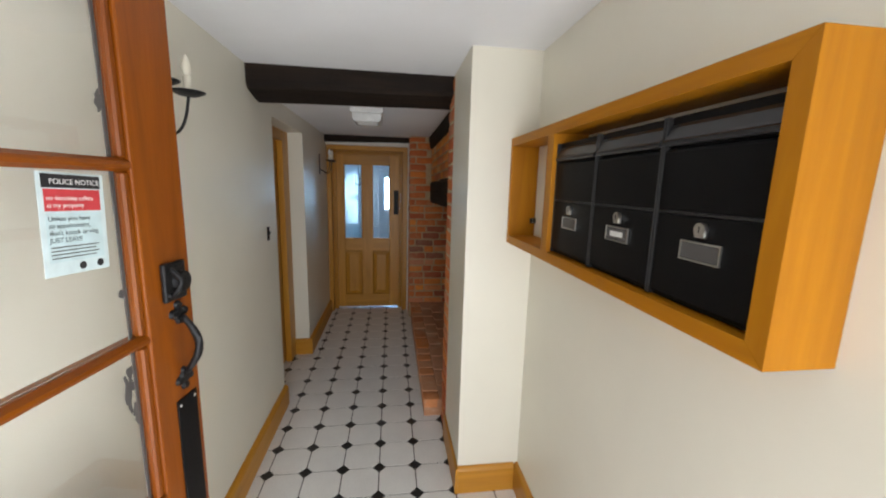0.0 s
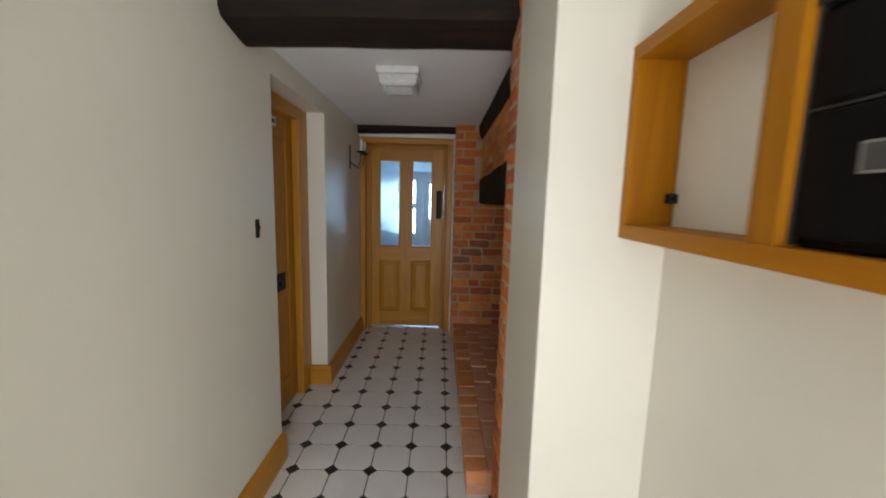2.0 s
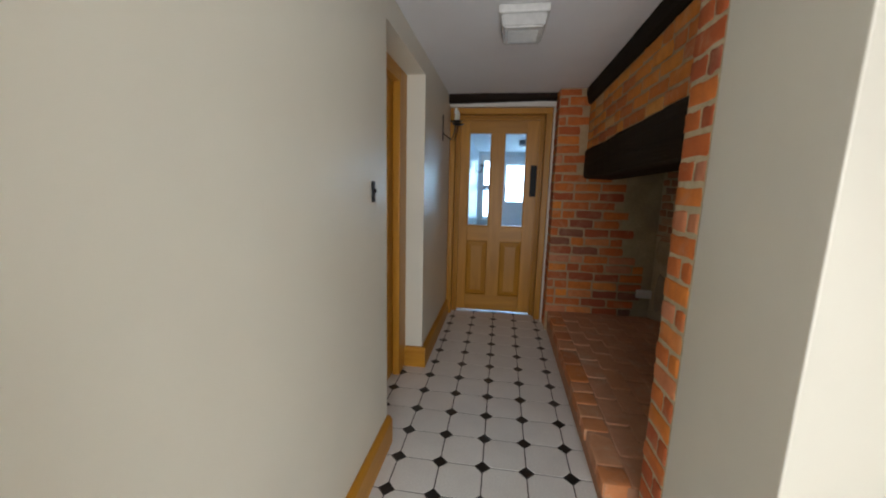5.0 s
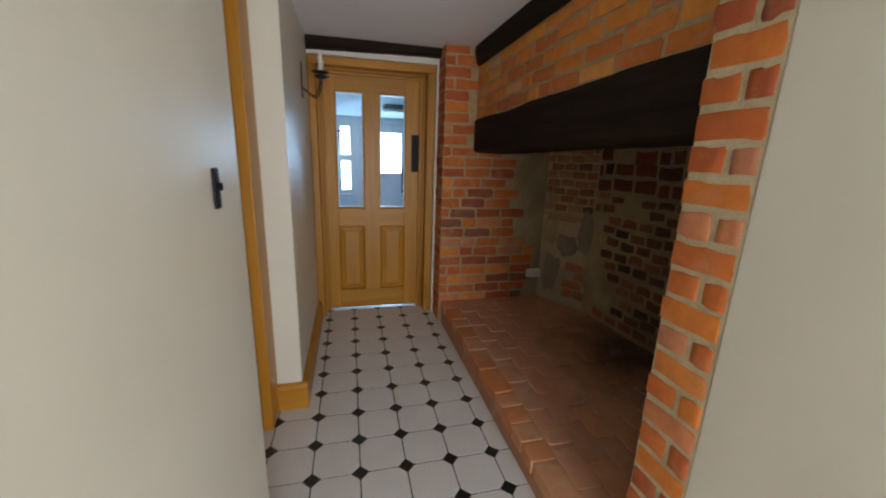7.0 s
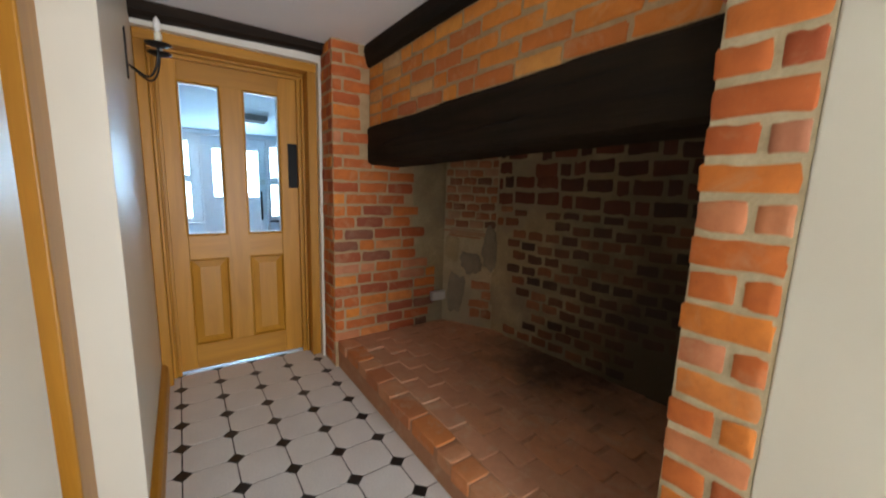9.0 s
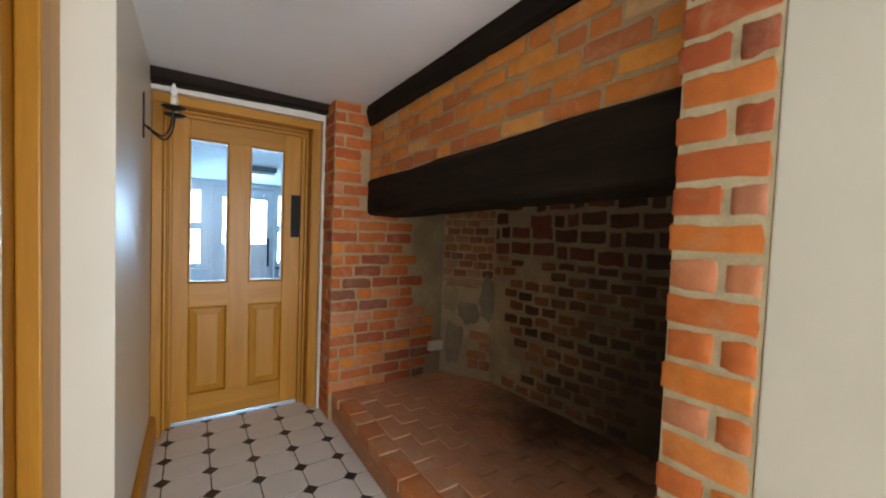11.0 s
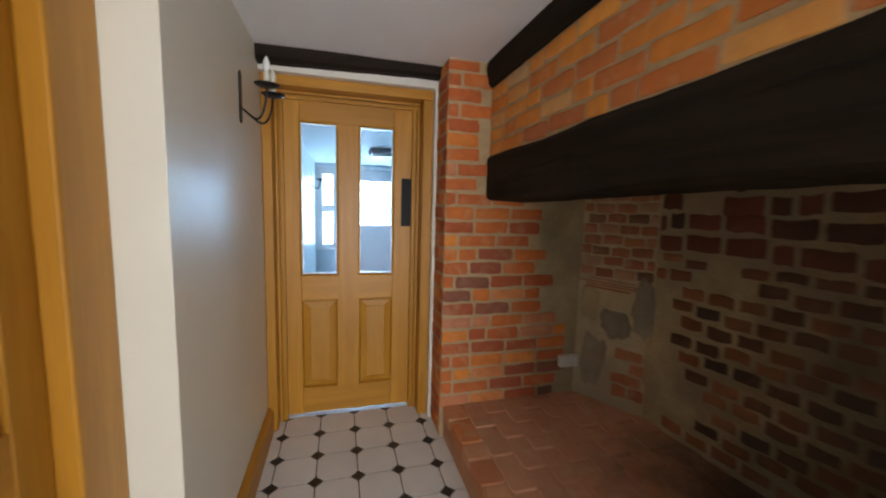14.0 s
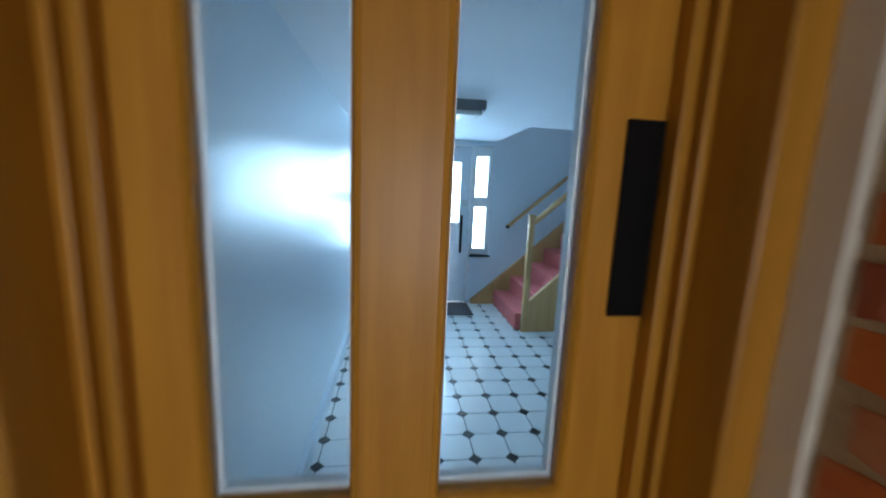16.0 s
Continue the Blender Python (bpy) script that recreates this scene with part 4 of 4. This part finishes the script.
OLD = brick_set("old_brick", M_SOOTSHADEBRICK, 1.8)
AGED = brick_set("aged_brick", M_AGEDBRICK, 1.8)
ORANGE = brick_set("orange_brick", M_ORANGEBRICK, 1.5)
BURNT = brick_set("burnt_brick", M_BURNTBRICK, 1.5)
SCORCHED = brick_set("scorched_brick", M_SCORCHED, 2.0)
PAVE = brick_set("hearth_brick", M_PAVER, 0.35, 8, 0.004)
KERB = brick_set("kerb_brick", M_KERB, 0.7, 8, 0.012)


def lay(parent, meshes, at, along, out, length, depth, height, lean=0.0):
    """One brick: its face's middle at a place, its length along a direction, facing out."""
    u, n = Vector(along).normalized(), Vector(out).normalized()
    m = Matrix((u, -n, Vector((0, 0, 1)))).transposed().to_4x4()
    if m.determinant() < 0:
        m = Matrix((-u, -n, Vector((0, 0, 1)))).transposed().to_4x4()
    ob = new("brick", rng.choice(meshes))
    ob.parent = parent
    ob.matrix_parent_inverse = Matrix.Identity(4)
    ob.matrix_local = Matrix.Translation(at) @ m @ Matrix.Rotation(lean + rng.uniform(-0.008, 0.008), 4, "Y") @ Matrix.Diagonal((length, depth, height, 1))
    return ob


def courses(parent, meshes, origin, along, out, length, z0, z1, gauge, unit, proud=0.007, depth=0.03, joint=0.011, rise=0.0, gap=None, wobble=0.0):
    """Brick courses over a rectangle of wall; rise lifts the far end; gap(u, z) leaves places out."""
    u, n, row = Vector(along).normalized(), Vector(out).normalized(), 0
    z = z0
    while z + gauge * 0.6 < z1:
        h = min(gauge, z1 - z) - joint
        x = -rng.uniform(0.02, 0.05) - (unit * 0.5 if row % 2 else 0.0)
        while x < length:
            w = unit * (rng.choice((1.0, 1.0, 1.0, 0.98, 0.52)) if unit > 0.15 else 1) * rng.uniform(0.95, 1.05)
            a, b = max(x, 0.0), min(x + w, length)
            if b - a > 0.035:
                mid = (a + b) / 2
                if gap is None or not gap(mid, z + gauge / 2):
                    up = rise * mid / length + rng.uniform(-1, 1) * wobble
                    at = Vector(origin) + u * mid + n * (proud + rng.uniform(-0.002, 0.002)) + Vector((0, 0, z + h / 2 + up))
                    lay(parent, meshes(mid, z + gauge / 2) if callable(meshes) else meshes, at, u, n, b - a - joint, depth, h * rng.uniform(0.95, 1.03), math.atan2(rise, length) * (-1 if Vector((0, 0, 1)).dot(u.cross(n)) > 0 else 1))
            x += w
        z, row = z + gauge, row + 1


walls = {o.name: o for o in scene.objects}
north, breast, pier, back, hearth = (walls[k] for k in ("wall_inglenook_north", "chimney_breast", "pier_core", "fireback", "hearth"))


def north_gap(u, z):
    x = 0.862 + u
    if x > 1.105 and z > 1.40:
        return True
    return x > (1.43 if z > 0.715 else 1.61) + 0.035 * math.sin(z * 23)


def north_pick(u, z):
    """Overburnt headers gather in two courses at waist height."""
    return BURNT if rng.random() < (0.6 if 0.795 < z < 0.955 else 0.10) else FRESH


courses(north, north_pick, (0.862, -0.182, 0), (1, 0, 0), (0, -1, 0), 0.80, 0.176, 2.10, 0.0775, 0.215, 0.0045, joint=0.0145, gap=north_gap, wobble=0.002)
courses(north, FRESH, (0.868, -0.187, 0), (0, 1, 0), (-1, 0, 0), 0.215, 0.021, 2.10, 0.0775, 0.108, 0.0045, joint=0.0145)
courses(breast, ORANGE, (1.112, -0.185, 0), (0, -1, 0), (-1, 0, 0), 2.02, 1.607, 1.975, 0.0725, 0.225, 0.0045, joint=0.013, rise=0.045, wobble=0.002)
row, z = 0, 0.065 - 0.0775
while z < 2.12:
    cut = [(-2.182, -2.362)] if row % 2 == 0 else [(-2.182, -2.288), (-2.288, -2.362)]
    for a, b in cut:
        jog = rng.uniform(-0.008, 0.010) if a == -2.182 else 0.0
        lay(pier, FRESH, (1.0025 + rng.uniform(-0.002, 0.002), (a + jog + b) / 2, z + 0.0388), (0, -1, 0), (-1, 0, 0), abs(b - a - jog) - 0.014, 0.04, 0.0645 + rng.uniform(-0.002, 0.002))
    z, row = z + 0.0775, row + 1


BACK = Vector((0.12, -1.0, 0)).normalized()
BACKN = Vector((-1.0, -0.12, 0)).normalized()


def back_gap(u, z):
    if u < 0.16 and z < 1.0:
        return True
    if 0.24 < u < 0.44 and 0.96 < z < 1.16 and noise.noise((u * 6, z * 5, 2.0)) > -0.35:
        return True
    return noise.noise((u * 2.1, z * 2.6, 4.2)) > 0.44 or (z < 0.42 and noise.noise((u * 3.0, z * 2.0, 1.0)) > 0.02)


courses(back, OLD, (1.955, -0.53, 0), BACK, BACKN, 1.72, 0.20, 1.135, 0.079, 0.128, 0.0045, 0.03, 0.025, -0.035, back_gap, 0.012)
courses(back, SCORCHED, (1.955, -0.53, 0), BACK, BACKN, 1.72, 1.14, 1.70, 0.102, 0.175, 0.0040, 0.03, 0.024, -0.03, back_gap, 0.014)
CORNER = Vector((1.735, -0.1845, 0))
slant = Vector((0.220, -0.345, 0))
face = Vector((-0.345, -0.220, 0))
courses(back, AGED, CORNER, slant, face, slant.length, 0.255, 0.56, 0.074, 0.17, 0.008, 0.03, 0.012, 0.0, lambda u, z: u < 0.235 + 0.25 * abs(z - 0.42))
courses(back, AGED, CORNER, slant, face, slant.length, 0.945, 1.62, 0.0625, 0.112, 0.006, 0.03, 0.013, 0.0, None, 0.006)

# cement patches and a rounded stone in the splayed corner
splay = walls["wall_inglenook_splay"]


def lump(name, u, z, w, h, thick, mat, seed, label):
    """A rough-edged patch on the splay, thickest in its middle."""
    bm, n = bmesh.new(), 22
    rings = []
    for s, d in ((1.0, -0.004), (0.94, thick * 0.6), (0.6, thick)):
        ring = []
        for k in range(n):
            a = 2 * math.pi * k / n
            r = s * (1 + 0.45 * noise.noise((math.cos(a) * 1.9 + seed, math.sin(a) * 1.9, seed)) + 0.2 * noise.noise((math.cos(a) * 5, math.sin(a) * 5, seed)))
            c, e = math.cos(a), math.sin(a)
            sq = (abs(c) ** 3 + abs(e) ** 3) ** (-1 / 3)
            p = CORNER + slant.normalized() * (u + c * sq * r * w / 2) + face.normalized() * (d + 0.003 * noise.noise((c * 3, e * 3, seed + 5))) + Vector((0, 0, z + e * sq * r * h / 2))
            ring.append(bm.verts.new(p))
        rings.append(ring)
    for r0, r1 in zip(rings, rings[1:]):
        for k in range(n):
            bm.faces.new((r0[k], r0[(k + 1) % n], r1[(k + 1) % n], r1[k]))
    bm.faces.new(rings[-1])
    bm.faces.new(rings[0][::-1])
    part(name, bm, mat, splay, label, True)


lump("cement_patch", 0.375, 0.80, 0.14, 0.34, 0.010, M_CEMENT, 2.0, "smooth grey cement patch")
lump("cement_patch", 0.07, 0.78, 0.12, 0.22, 0.007, M_SOOTSHADERENDER, 6.0, "crumbling brown render patch")
lump("stone", 0.235, 0.67, 0.17, 0.17, 0.014, M_CEMENT, 9.0, "rounded grey stone bedded in the render")
lump("cement_patch", 0.11, 0.42, 0.15, 0.30, 0.007, M_CEMENT, 13.0, "smooth grey cement patch")
lump("cement_patch", 0.415, 0.50, 0.05, 0.30, 0.012, M_SOOTSHADERENDER, 17.0, "crumbling brown render patch")

# thin tile slips packed in above the rendered patch
for k in range(4):
    at = CORNER + slant * (0.40 + 0.06 * (k % 2)) + face.normalized() * 0.008 + Vector((0, 0, 0.872 + 0.017 * k))
    lay(back, AGED, at, slant, face, 0.26 + 0.04 * (k % 3), 0.03, 0.010, 0.04)

# hearth bricks: a kerb along the front, worn paving behind it
fall = math.atan2(0.072, 1.97)
y = -2.155
while y < -0.20:
    w = rng.choice((0.11, 0.16, 0.2, 0.22)) * rng.uniform(0.95, 1.05)
    w = min(w, -0.185 - y)
    zt = hearth_z(y + w / 2)
    ob = new("brick", rng.choice(KERB))
    ob.parent = hearth
    ob.matrix_parent_inverse = Matrix.Identity(4)
    ob.matrix_local = Matrix.Translation((0.940 + rng.uniform(-0.003, 0.002), y + w / 2, zt + rng.uniform(-0.0015, 0.001))) @ pose(0, 0, 0, -90 + rng.uniform(-0.4, 0.4), 0, 90) @ Matrix.Diagonal((w - 0.008, 0.06, 0.110, 1))
    y += w
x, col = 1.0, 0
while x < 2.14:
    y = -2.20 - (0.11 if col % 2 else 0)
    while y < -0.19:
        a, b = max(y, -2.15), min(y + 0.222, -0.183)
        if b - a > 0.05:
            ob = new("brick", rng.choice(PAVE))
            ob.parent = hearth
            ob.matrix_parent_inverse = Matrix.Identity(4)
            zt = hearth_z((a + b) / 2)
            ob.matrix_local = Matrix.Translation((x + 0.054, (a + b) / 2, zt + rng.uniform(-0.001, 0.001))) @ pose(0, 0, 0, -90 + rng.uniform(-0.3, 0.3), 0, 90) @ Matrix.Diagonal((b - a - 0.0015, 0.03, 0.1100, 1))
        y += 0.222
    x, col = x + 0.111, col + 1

# ---- pieces: floor tiles ----
PITCH, DOT = 0.2, 0.0335


def tile_outline(h, c):
    return [(-h + c, -h), (h - c, -h), (h, -h + c), (h, h - c), (h - c, h), (-h + c, h), (-h, h - c), (-h, -h + c)]


def slab_mesh(name, outline, mat, chamfer, thick=0.006):
    n = len(outline)
    k = 1 - chamfer / max(abs(p[0]) for p in outline)
    verts = [(x, y, -thick) for x, y in outline] + [(x, y, -chamfer * 0.6) for x, y in outline] + [(x * k, y * k, 0.0) for x, y in outline]
    faces = [(i, (i + 1) % n, n + (i + 1) % n, n + i) for i in range(n)] + [(n + i, n + (i + 1) % n, 2 * n + (i + 1) % n, 2 * n + i) for i in range(n)]
    faces.append(tuple(range(2 * n, 3 * n)))
    me = bpy.data.meshes.new(name)
    me.from_pydata(verts, [], faces)
    me.materials.append(mat)
    me.update()
    return me


tile_me = slab_mesh("tile", tile_outline(0.0974, DOT + 0.001), M_TILE, 0.0012)
dot_me = slab_mesh("dot", [(0.0, -DOT + 0.001), (DOT - 0.001, 0.0), (0.0, DOT - 0.001), (-DOT + 0.001, 0.0)], M_DOT, 0.001)


def lay_tile(name, me, x, y):
    ob = new(name, me)
    ob.parent = floor
    ob.matrix_parent_inverse = Matrix.Identity(4)
    ob.matrix_local = Matrix.Translation((x, y, rng.uniform(-0.0004, 0.0004))) @ Matrix.Rotation(rng.choice((0, 1, 2, 3)) * math.pi / 2, 4, "Z")


def in_corridor(x, y):
    if y > -1.1:
        return -0.12 < x < 1.02
    if y > -2.05:
        return -0.35 < x < 1.02
    if y > -2.3:
        return -0.12 < x < 1.1
    return -0.12 < x < (1.1 if y > -2.75 else 1.45)


for j in range(-23, 2):
    for i in range(-2, 8):
        x, y = PITCH * i, PITCH * j
        if in_corridor(x + 0.1, y + 0.1) and y < 0.15:
            lay_tile("tile", tile_me, x + 0.1, y + 0.1)
        if in_corridor(x, y):
            lay_tile("dot", dot_me, x, y)


def joined(name, me, mat, spots):
    verts, faces = [], []
    for x, y in spots:
        b = len(verts)
        verts += [(v.co.x + x, v.co.y + y, v.co.z) for v in me.vertices]
        faces += [tuple(b + k for k in p.vertices) for p in me.polygons]
    out = bpy.data.meshes.new(name)
    out.from_pydata(verts, [], faces)
    out.materials.append(mat)
    ob = new(name, out)
    ob.parent = floor
    return tagged(ob, kind="stuff")


hall = [(PITCH * i, PITCH * j) for i in range(-1, 13) for j in range(1, 21)]
joined("hall_tile", tile_me, M_TILE, [(x + 0.1, y + 0.1) for x, y in hall if y > 0.3])
joined("hall_dot", dot_me, M_DOT, [(x, y) for x, y in hall if y > 0.3])
